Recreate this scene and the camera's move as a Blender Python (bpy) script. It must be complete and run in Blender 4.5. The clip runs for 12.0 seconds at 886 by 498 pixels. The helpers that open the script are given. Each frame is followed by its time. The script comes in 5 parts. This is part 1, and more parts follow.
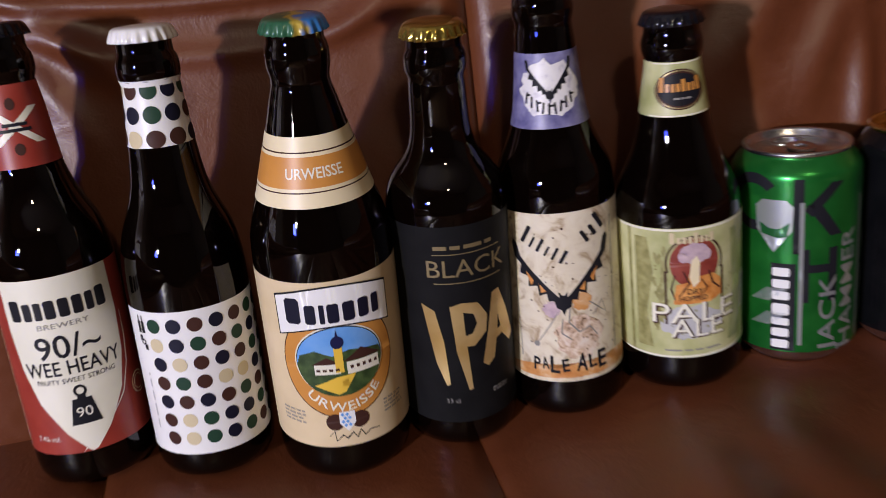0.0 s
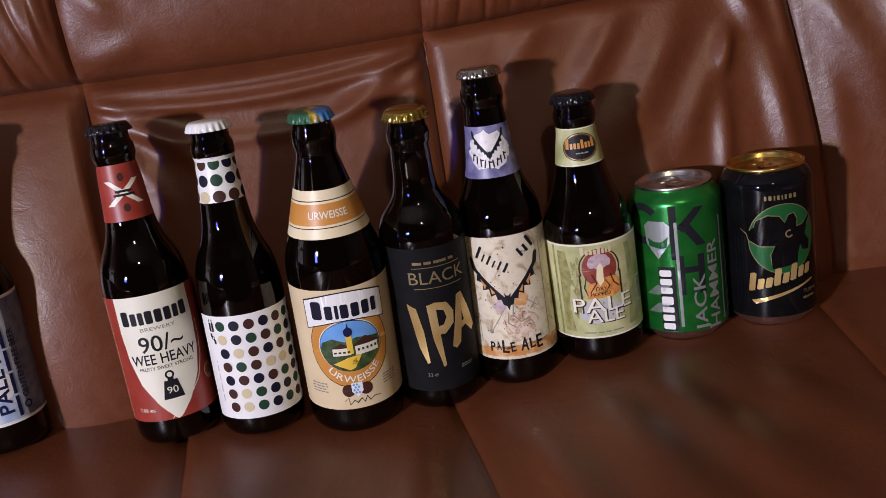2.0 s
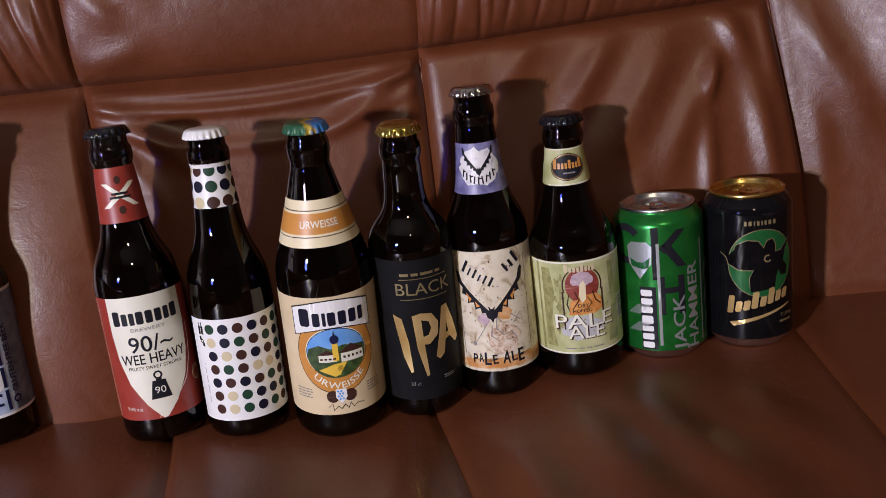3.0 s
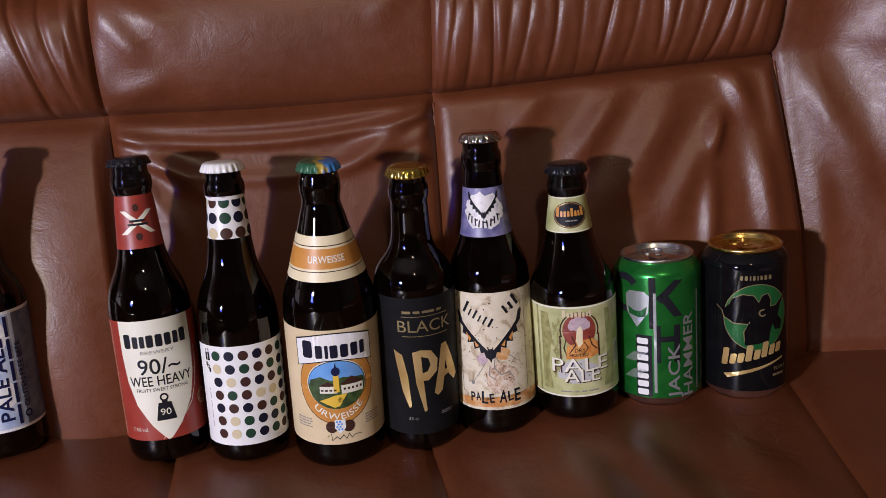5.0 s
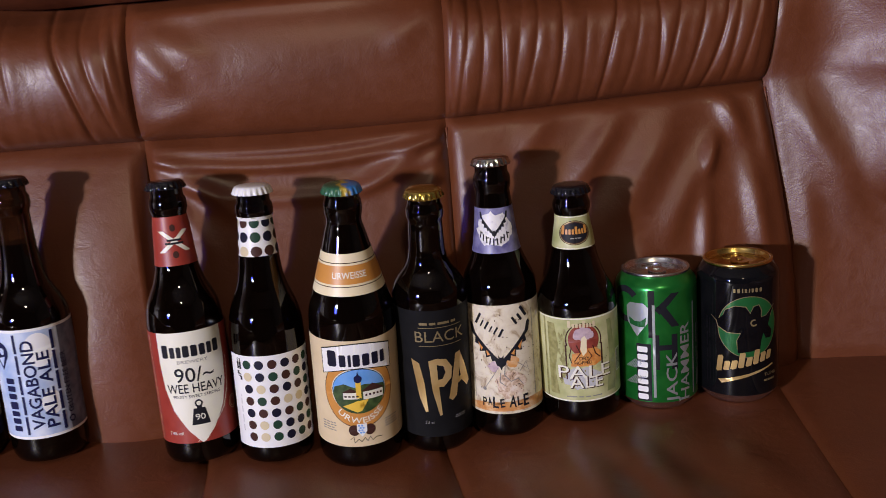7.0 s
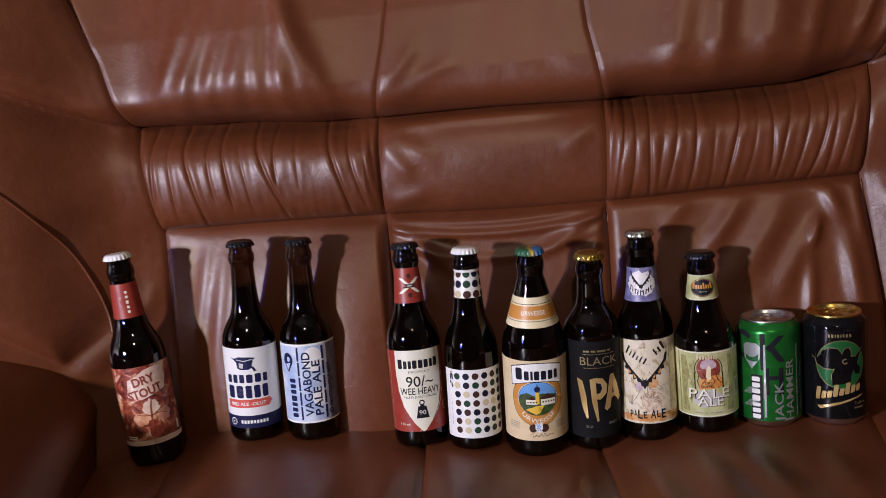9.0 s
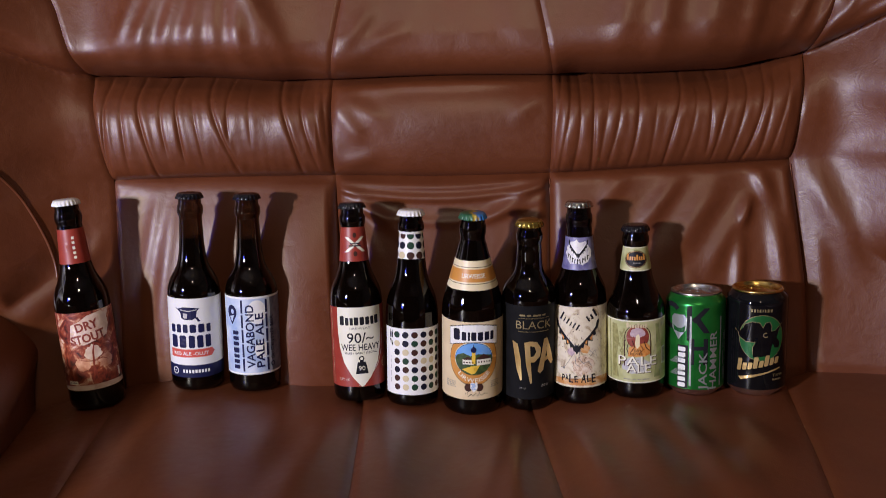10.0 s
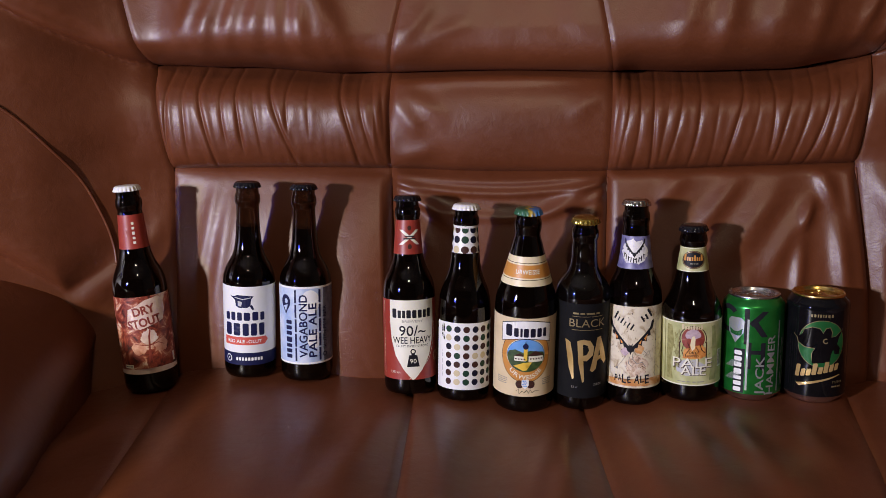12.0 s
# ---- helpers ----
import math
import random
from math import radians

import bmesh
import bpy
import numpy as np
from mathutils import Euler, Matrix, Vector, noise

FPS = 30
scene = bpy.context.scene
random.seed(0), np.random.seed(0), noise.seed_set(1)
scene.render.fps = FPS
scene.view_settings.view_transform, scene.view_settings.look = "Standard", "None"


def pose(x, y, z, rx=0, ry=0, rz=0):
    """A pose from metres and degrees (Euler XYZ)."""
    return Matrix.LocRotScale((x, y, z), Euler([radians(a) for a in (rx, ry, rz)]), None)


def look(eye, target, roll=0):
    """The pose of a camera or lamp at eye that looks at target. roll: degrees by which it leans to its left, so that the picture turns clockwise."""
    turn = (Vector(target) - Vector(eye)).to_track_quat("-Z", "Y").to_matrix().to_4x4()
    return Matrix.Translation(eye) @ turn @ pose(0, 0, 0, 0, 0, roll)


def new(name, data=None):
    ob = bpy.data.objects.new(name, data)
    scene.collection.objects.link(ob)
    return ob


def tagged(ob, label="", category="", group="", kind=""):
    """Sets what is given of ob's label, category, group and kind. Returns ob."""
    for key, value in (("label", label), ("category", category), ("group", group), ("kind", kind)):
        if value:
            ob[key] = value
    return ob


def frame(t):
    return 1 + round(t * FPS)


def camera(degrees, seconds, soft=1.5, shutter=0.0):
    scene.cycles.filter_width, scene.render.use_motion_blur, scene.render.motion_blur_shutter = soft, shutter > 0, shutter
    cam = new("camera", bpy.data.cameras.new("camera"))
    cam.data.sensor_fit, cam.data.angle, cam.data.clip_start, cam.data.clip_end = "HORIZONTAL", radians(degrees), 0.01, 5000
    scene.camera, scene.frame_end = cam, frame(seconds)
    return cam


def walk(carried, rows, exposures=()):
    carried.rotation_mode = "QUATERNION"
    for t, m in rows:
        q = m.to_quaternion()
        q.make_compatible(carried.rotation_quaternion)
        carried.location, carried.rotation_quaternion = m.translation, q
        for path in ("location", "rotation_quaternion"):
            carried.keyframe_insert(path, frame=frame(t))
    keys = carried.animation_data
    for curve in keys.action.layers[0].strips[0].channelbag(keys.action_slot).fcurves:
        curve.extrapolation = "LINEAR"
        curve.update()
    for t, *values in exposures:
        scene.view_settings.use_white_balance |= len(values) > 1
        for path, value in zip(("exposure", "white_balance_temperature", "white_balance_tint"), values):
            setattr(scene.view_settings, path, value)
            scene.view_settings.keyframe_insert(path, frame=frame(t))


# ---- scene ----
cam = camera(49.6, 12.0, soft=0.8, shutter=0.5)
PATH = [
    (0, (0.027, -0.428, 0.731), (0.157, 1.41, -0.046), -7.6),
    (0.5, (0.039, -0.528, 0.755), (0.171, 1.323, 0.011), -8.9),
    (1, (0.045, -0.603, 0.778), (0.185, 1.261, 0.065), -10.1),
    (1.5, (0.045, -0.618, 0.78), (0.174, 1.262, 0.11), -10.6),
    (2, (0.039, -0.625, 0.777), (0.148, 1.26, 0.117), -10.2),
    (2.5, (0.041, -0.624, 0.778), (0.155, 1.259, 0.115), -9.5),
    (3, (0.041, -0.639, 0.786), (0.172, 1.248, 0.136), -7.9),
    (5, (0.053, -0.658, 0.8), (0.15, 1.251, 0.209), -5.5),
    (5.5, (0.047, -0.656, 0.801), (0.163, 1.247, 0.198), -5.3),
    (6, (0.046, -0.676, 0.808), (0.156, 1.215, 0.166), -5.5),
    (6.5, (0.048, -0.683, 0.814), (0.147, 1.221, 0.209), -5.7),
    (8.5, (0.019, -0.908, 0.882), (-0.064, 1.013, 0.332), -6.5),
    (9, (0.032, -0.987, 0.889), (-0.199, 0.956, 0.472), -6.6),
    (9.5, (0.039, -1.017, 0.88), (-0.171, 0.932, 0.482), -4.9),
    (10, (0.035, -1.022, 0.873), (-0.087, 0.92, 0.413), -3.1),
    (10.5, (0.033, -1.024, 0.875), (-0.103, 0.913, 0.395), -2.6),
    (11, (0.03, -1.022, 0.879), (-0.15, 0.911, 0.4), -2.3),
    (11.5, (0.033, -1.019, 0.873), (-0.192, 0.912, 0.406), -2.4),
    (12, (0.028, -1.021, 0.864), (-0.195, 0.915, 0.413), -2.2),
]
walk(cam, [(t, look(eye, target, roll)) for t, eye, target, roll in PATH])

# ---- light ----
world = bpy.data.worlds.new("room_air")
scene.world = world
world.use_nodes = True
world.node_tree.nodes["Background"].inputs[0].default_value = (1.0, 0.8, 0.62, 1)
world.node_tree.nodes["Background"].inputs[1].default_value = 0.02
scene.view_settings.exposure = 0.0


def lamp(name, eye, target, watts, colour, width, height):
    """A soft-edged lamp that faces its target."""
    data = bpy.data.lights.new(name, "AREA")
    data.shape, data.size, data.size_y = "RECTANGLE", width, height
    data.energy, data.color = watts, colour
    ob = new(name, data)
    ob.matrix_world = look(eye, target)
    return ob


# A pale lamp stands low to one side in front of the sofa; a warm lamp hangs above.
lamp("cool_light", (-1.55, -2.05, 1.12), (0, 0.05, 0.6), 57, (1.0, 0.95, 0.875), 0.10, 0.13)
# Added blue lamp, no known source: gives the pale lamp's highlights a blue halo.
lamp("blue_halo_light", (-1.68, -1.98, 1.02), (0, 0.05, 0.6), 18, (0.06, 0.08, 1.0), 0.22, 0.22)
lamp("ceiling_lamp_light", (0.22, -2.0, 2.2), (0, 0.05, 0.5), 7.6, (1.0, 0.80, 0.56), 0.12, 0.12)


# ---- materials ----
def mat(name, colour=(0.5, 0.5, 0.5), rough=0.5, metal=0.0, coat=0.0, spec=0.5):
    m = bpy.data.materials.new(name)
    m.use_nodes = True
    p = m.node_tree.nodes["Principled BSDF"]
    p.inputs["Base Color"].default_value = (*colour, 1)
    p.inputs["Roughness"].default_value = rough
    p.inputs["Metallic"].default_value = metal
    p.inputs["Coat Weight"].default_value = coat
    p.inputs["Coat Roughness"].default_value = 0.08
    p.inputs["Specular IOR Level"].default_value = spec
    return m


def node(m, kind, **values):
    n = m.node_tree.nodes.new(kind)
    for k, v in values.items():
        n.inputs[k].default_value = v
    return n


def wire(m, a, b):
    m.node_tree.links.new(a, b)


def coords(m, scale=(1, 1, 1)):
    tc = m.node_tree.nodes.new("ShaderNodeTexCoord")
    mp = m.node_tree.nodes.new("ShaderNodeMapping")
    mp.inputs["Scale"].default_value = scale
    wire(m, tc.outputs["Object"], mp.inputs["Vector"])
    return mp.outputs["Vector"]


def ramp(m, fac, stops):
    r = m.node_tree.nodes.new("ShaderNodeValToRGB")
    while len(r.color_ramp.elements) < len(stops):
        r.color_ramp.elements.new(0.5)
    for e, (pos, c) in zip(r.color_ramp.elements, stops):
        e.position, e.color = pos, (*c, 1)
    wire(m, fac, r.inputs["Fac"])
    return r.outputs["Color"]


def varied(name, a, b, scale, rough=0.5, metal=0.0, coat=0.0, bump=0.0, bump_scale=400, spec=0.5, detail=4):
    """A surface whose colour wanders between a and b, with a fine relief."""
    m = mat(name, a, rough, metal, coat, spec)
    p = m.node_tree.nodes["Principled BSDF"]
    v = coords(m)
    n = node(m, "ShaderNodeTexNoise", Scale=scale, Detail=detail)
    wire(m, v, n.inputs["Vector"])
    wire(m, ramp(m, n.outputs["Fac"], [(0.3, a), (0.7, b)]), p.inputs["Base Color"])
    if bump:
        g = node(m, "ShaderNodeTexNoise", Scale=bump_scale, Detail=3)
        wire(m, v, g.inputs["Vector"])
        bp = node(m, "ShaderNodeBump", Strength=bump, Distance=0.001)
        wire(m, g.outputs["Fac"], bp.inputs["Height"])
        wire(m, bp.outputs["Normal"], p.inputs["Normal"])
    return m


def leather_material():
    m = mat("chestnut_leather", (0.17, 0.05, 0.025), 0.4, spec=0.6)
    p = m.node_tree.nodes["Principled BSDF"]
    v = coords(m)
    big = node(m, "ShaderNodeTexNoise", Scale=7, Detail=4, Roughness=0.6)
    wire(m, v, big.inputs["Vector"])
    fine = node(m, "ShaderNodeTexNoise", Scale=90, Detail=4, Roughness=0.7)
    wire(m, v, fine.inputs["Vector"])
    c1 = ramp(m, big.outputs["Fac"], [(0.25, (0.111, 0.0295, 0.0095)), (0.75, (0.158, 0.0435, 0.0150))])
    c2 = ramp(m, fine.outputs["Fac"], [(0.3, (0.82, 0.80, 0.78)), (0.7, (1.0, 1.0, 1.0))])
    mix = m.node_tree.nodes.new("ShaderNodeMix")
    mix.data_type, mix.blend_type = "RGBA", "MULTIPLY"
    mix.inputs["Factor"].default_value = 0.6
    wire(m, c1, mix.inputs["A"])
    wire(m, c2, mix.inputs["B"])
    wire(m, mix.outputs["Result"], p.inputs["Base Color"])
    rr = ramp(m, fine.outputs["Fac"], [(0.25, (0.35, 0.35, 0.35)), (0.8, (0.50, 0.50, 0.50))])
    wire(m, rr, p.inputs["Roughness"])
    grain = node(m, "ShaderNodeTexVoronoi", Scale=620)
    wire(m, v, grain.inputs["Vector"])
    wr = node(m, "ShaderNodeTexNoise", Scale=55, Detail=6, Roughness=0.6, Distortion=0.8)
    wire(m, v, wr.inputs["Vector"])
    b1 = node(m, "ShaderNodeBump", Strength=0.10, Distance=0.0005)
    wire(m, grain.outputs["Distance"], b1.inputs["Height"])
    b2 = node(m, "ShaderNodeBump", Strength=0.25, Distance=0.002)
    wire(m, wr.outputs["Fac"], b2.inputs["Height"])
    wire(m, b1.outputs["Normal"], b2.inputs["Normal"])
    wire(m, b2.outputs["Normal"], p.inputs["Normal"])
    return m


LEATHER = leather_material()
THREAD = varied("seam_leather", (0.12, 0.034, 0.016), (0.17, 0.05, 0.025), 60, 0.5)


def glass(name, colour, rough=0.02, through_it=0.85):
    m = mat(name, colour, rough)
    p = m.node_tree.nodes["Principled BSDF"]
    p.inputs["Transmission Weight"].default_value = through_it
    p.inputs["IOR"].default_value = 1.5
    return m


GLASS = glass("brown_glass_full", (0.004, 0.0018, 0.0012), through_it=0.6)
NECK = glass("brown_glass_empty", (0.055, 0.020, 0.008))

CREAM = varied("cream_paper", (0.78, 0.67, 0.42), (0.84, 0.74, 0.50), 40, 0.42)
WHITE = varied("white_paper", (0.80, 0.80, 0.78), (0.86, 0.86, 0.84), 40, 0.4)
IVORY = varied("ivory_paper", (0.76, 0.74, 0.60), (0.83, 0.81, 0.68), 40, 0.42)
BEIGE = varied("beige_paper", (0.68, 0.54, 0.32), (0.75, 0.61, 0.39), 50, 0.42)
RED = varied("brick_red_print", (0.27, 0.030, 0.018), (0.34, 0.046, 0.030), 60, 0.42)
CORAL = varied("coral_print", (0.62, 0.09, 0.06), (0.68, 0.12, 0.09), 60, 0.45)
BLACK = mat("black_ink", (0.012, 0.012, 0.016), 0.5, spec=0.2)
DOTBLACK = mat("blue_black_ink", (0.010, 0.010, 0.024), 0.5, spec=0.2)
NAVY = mat("navy_ink", (0.012, 0.014, 0.06), 0.5, spec=0.2)
GREYINK = mat("grey_ink", (0.25, 0.24, 0.22), 0.5)
PALEGREY = mat("pale_grey_ink", (0.50, 0.50, 0.50), 0.5)
DARKBROWN = mat("dark_brown_ink", (0.055, 0.022, 0.016), 0.5, spec=0.2)
DARKGREEN = mat("dark_green_ink", (0.018, 0.052, 0.030), 0.5, spec=0.2)
TAN = mat("tan_ink", (0.62, 0.53, 0.33), 0.45)
ORANGE = varied("amber_orange_print", (0.55, 0.235, 0.045), (0.62, 0.28, 0.06), 60, 0.42)
SKYBLUE = varied("sky_blue_print", (0.09, 0.30, 0.72), (0.22, 0.45, 0.80), 60, 0.42)
YELLOW = mat("yellow_ink", (0.80, 0.52, 0.06), 0.45)
FIELD = varied("meadow_green_print", (0.018, 0.04, 0.012), (0.07, 0.12, 0.035), 200, 0.45)
CHARCOAL = varied("charcoal_paper", (0.0055, 0.0055, 0.006), (0.0090, 0.0090, 0.0095), 80, 0.6, spec=0.12)
GOLD = varied("gold_foil", (0.58, 0.36, 0.11), (0.80, 0.60, 0.27), 45, 0.3, 0.55)
GOLDINK = mat("dull_gold_ink", (0.30, 0.235, 0.115), 0.42, 0.5)
PURPLE = varied("violet_print", (0.07, 0.065, 0.20), (0.28, 0.27, 0.46), 130, 0.42, detail=6)
LIME = varied("pale_green_print", (0.32, 0.34, 0.12), (0.66, 0.65, 0.36), 45, 0.42, detail=6)
OLIVE = varied("olive_print", (0.20, 0.19, 0.06), (0.40, 0.38, 0.16), 220, 0.45, detail=6)
MAROON = varied("maroon_print", (0.20, 0.03, 0.02), (0.30, 0.06, 0.04), 120, 0.45)
SALMON = varied("rust_orange_print", (0.52, 0.17, 0.03), (0.75, 0.36, 0.10), 260, 0.45, detail=6)
LILAC = varied("lilac_print", (0.42, 0.30, 0.36), (0.62, 0.48, 0.50), 260, 0.45)
PALEBLUE = varied("pale_blue_print", (0.30, 0.42, 0.66), (0.66, 0.72, 0.82), 55, 0.42, detail=3)
SLATE = varied("slate_blue_print", (0.07, 0.09, 0.15), (0.22, 0.26, 0.36), 90, 0.42)
STEEL = varied("brushed_aluminium", (0.66, 0.66, 0.67), (0.76, 0.76, 0.77), 90, 0.27, 1.0)
GOLDTIN = varied("gold_aluminium", (0.66, 0.44, 0.12), (0.78, 0.56, 0.2), 90, 0.26, 1.0)
GREENCAN = varied("metallic_green_lacquer", (0.012, 0.19, 0.030), (0.030, 0.30, 0.050), 60, 0.28, 0.7, 0.3)
GREENINK = varied("emerald_print", (0.012, 0.11, 0.028), (0.02, 0.15, 0.04), 60, 0.3, 0.3)
BLACKCAN = varied("glossy_black_lacquer", (0.003, 0.003, 0.004), (0.006, 0.006, 0.007), 60, 0.05, 0.0, 0.0, spec=0.3)
SILVERINK = mat("silver_ink", (0.50, 0.54, 0.54), 0.34, 0.7)
CAP_WHITE = varied("white_enamel", (0.78, 0.78, 0.76), (0.84, 0.84, 0.82), 90, 0.3, 0, 0.3)
CAP_BLACK = varied("black_enamel", (0.004, 0.004, 0.006), (0.012, 0.012, 0.016), 90, 0.12, 0, 0.0)
CAP_SILVER = varied("silver_enamel", (0.50, 0.50, 0.48), (0.70, 0.70, 0.68), 90, 0.16, 1.0)
CAP_GOLD = varied("gold_enamel", (0.44, 0.31, 0.05), (0.62, 0.47, 0.13), 90, 0.17, 0.9)


def painted_cap():
    m = mat("painted_enamel", (0.1, 0.3, 0.5), 0.3, 0.1, 0.3)
    p = m.node_tree.nodes["Principled BSDF"]
    sep = m.node_tree.nodes.new("ShaderNodeSeparateXYZ")
    wire(m, coords(m), sep.inputs[0])
    mr = node(m, "ShaderNodeMapRange")
    mr.inputs["From Min"].default_value, mr.inputs["From Max"].default_value = -0.005, 0.027
    nz = node(m, "ShaderNodeTexNoise", Scale=110, Detail=2)
    wire(m, coords(m), nz.inputs["Vector"])
    ad = m.node_tree.nodes.new("ShaderNodeMath")
    ad.operation = "MULTIPLY_ADD"
    ad.inputs[1].default_value = 0.022
    wire(m, nz.outputs["Fac"], ad.inputs[0])
    wire(m, sep.outputs["X"], ad.inputs[2])
    wire(m, ad.outputs[0], mr.inputs["Value"])
    wire(m, ramp(m, mr.outputs["Result"], [(0.0, (0.02, 0.10, 0.05)), (0.38, (0.03, 0.12, 0.06)), (0.46, (0.50, 0.36, 0.05)), (0.56, (0.45, 0.34, 0.06)), (0.66, (0.04, 0.20, 0.55)), (1.0, (0.06, 0.26, 0.66))]), p.inputs["Base Color"])
    return m


CAP_PAINTED = painted_cap()


def marbled(name, stops, scale, distortion, rough=0.42):
    """A printed picture of clouds and streaks in several colours."""
    m = mat(name, stops[0][1], rough)
    p = m.node_tree.nodes["Principled BSDF"]
    n = node(m, "ShaderNodeTexNoise", Scale=scale, Detail=6, Roughness=0.62, Distortion=distortion)
    wire(m, coords(m), n.inputs["Vector"])
    wire(m, ramp(m, n.outputs["Fac"], stops), p.inputs["Base Color"])
    return m


STOUTPRINT = marbled("russet_marbled_print", [(0.34, (0.035, 0.010, 0.008)), (0.45, (0.20, 0.032, 0.018)), (0.53, (0.34, 0.075, 0.040)), (0.59, (0.58, 0.28, 0.17)), (0.68, (0.80, 0.62, 0.48))], 48, 1.6)
SPECKLED = marbled("speckled_cream_print", [(0.30, (0.22, 0.14, 0.07)), (0.38, (0.52, 0.42, 0.28)), (0.47, (0.72, 0.64, 0.48)), (0.7, (0.80, 0.74, 0.58))], 90, 0.8)
RUSTPRINT = marbled("rust_wash_print", [(0.3, (0.50, 0.18, 0.04)), (0.5, (0.66, 0.34, 0.12)), (0.7, (0.78, 0.62, 0.42))], 90, 0.8)
SKETCH = marbled("sepia_sketch_print", [(0.34, (0.12, 0.07, 0.04)), (0.42, (0.52, 0.36, 0.24)), (0.55, (0.74, 0.60, 0.46)), (0.7, (0.80, 0.72, 0.62))], 240, 0.6)
SPLASH = marbled("white_splash_print", [(0.3, (0.5, 0.48, 0.55)), (0.45, (0.78, 0.76, 0.76)), (0.7, (0.84, 0.83, 0.80))], 180, 0.5)
PLASTER = varied("wall_paint", (0.13, 0.11, 0.09), (0.17, 0.15, 0.12), 5, 0.85, bump=0.2, bump_scale=120)
CEIL = varied("ceiling_paint", (0.30, 0.28, 0.25), (0.35, 0.33, 0.30), 4, 0.9, bump=0.15, bump_scale=140)
BOARDS = varied("floor_boards", (0.22, 0.13, 0.07), (0.32, 0.20, 0.11), 9, 0.45, bump=0.15, bump_scale=90)


# ---- mesh helpers ----
def link_mesh(name, bm, material, parent=None, label="", smooth=True):
    me = bpy.data.meshes.new(name)
    bm.to_mesh(me)
    bm.free()
    for m in (material if isinstance(material, (list, tuple)) else [material]):
        me.materials.append(m)
    if smooth:
        me.polygons.foreach_set("use_smooth", [True] * len(me.polygons))
    ob = new(name, me)
    if parent:
        ob.parent = parent
    return tagged(ob, label=label)


def part(name, bm, material, parent, label="", smooth=True):
    return link_mesh(name, bm, material, parent, label, smooth)


def thing(name, m, label, category, group=""):
    ob = new(name)
    ob.empty_display_size = 0.02
    ob.matrix_basis = m
    return tagged(ob, label, category, group)


def box(x0, x1, y0, y1, z0, z1, bevel=0.0, seg=3):
    bm = bmesh.new()
    bmesh.ops.create_cube(bm, size=1)
    for v in bm.verts:
        v.co = Vector((x0 + (v.co.x + 0.5) * (x1 - x0), y0 + (v.co.y + 0.5) * (y1 - y0), z0 + (v.co.z + 0.5) * (z1 - z0)))
    if bevel:
        bmesh.ops.bevel(bm, geom=bm.edges[:], offset=bevel, segments=seg, profile=0.5, affect="EDGES")
    return bm


def grid(nu, nv, place):
    """A sheet of nu by nv cells; place(u, v) gives each corner, u and v from 0 to 1."""
    bm = bmesh.new()
    rows = [[bm.verts.new(place(i / nu, j / nv)) for i in range(nu + 1)] for j in range(nv + 1)]
    for j in range(nv):
        for i in range(nu):
            bm.faces.new((rows[j][i], rows[j][i + 1], rows[j + 1][i + 1], rows[j + 1][i]))
    return bm


def interp(x, table):
    xs, ys = zip(*table)
    return float(np.interp(x, xs, ys))


def smoothcurve(x, table):
    """Through the table's points, with soft bends."""
    n = len(table)
    if x <= table[0][0]:
        return table[0][1]
    if x >= table[-1][0]:
        return table[-1][1]
    for k in range(n - 1):
        (x0, y0), (x1, y1) = table[k], table[k + 1]
        if x0 <= x <= x1:
            def slope(i):
                if i == 0 or i == n - 1:
                    return 0.0 if i == 0 else (table[-1][1] - table[-2][1]) / (table[-1][0] - table[-2][0])
                a = (table[i][1] - table[i - 1][1]) / (table[i][0] - table[i - 1][0])
                b = (table[i + 1][1] - table[i][1]) / (table[i + 1][0] - table[i][0])
                return 0.0 if a * b <= 0 else 2 * a * b / (a + b)
            h = x1 - x0
            s = (x - x0) / h
            return (2 * s**3 - 3 * s**2 + 1) * y0 + (s**3 - 2 * s**2 + s) * h * slope(k) + (-2 * s**3 + 3 * s**2) * y1 + (s**3 - s**2) * h * slope(k + 1)
    return table[-1][1]


def tube(points, radius, sides=6):
    bm = bmesh.new()
    rings = []
    n = len(points)
    for i, p in enumerate(points):
        d = (Vector(points[min(i + 1, n - 1)]) - Vector(points[max(i - 1, 0)])).normalized()
        a = d.orthogonal().normalized()
        b = d.cross(a)
        rings.append([bm.verts.new(Vector(p) + radius * (math.cos(2 * math.pi * k / sides) * a + math.sin(2 * math.pi * k / sides) * b)) for k in range(sides)])
    for r0, r1 in zip(rings, rings[1:]):
        best = min(range(sides), key=lambda s: (r1[s].co - r0[0].co).length)
        for k in range(sides):
            bm.faces.new((r0[k], r0[(k + 1) % sides], r1[(k + 1 + best) % sides], r1[(k + best) % sides]))
    bm.faces.new(rings[0])
    bm.faces.new(rings[-1])
    bmesh.ops.recalc_face_normals(bm, faces=bm.faces[:])
    return bm


# ---- the room ----
def structure(name, bm, material, label, category):
    return tagged(link_mesh(name, bm, material, None, label, smooth=False), label, category, kind="structure")


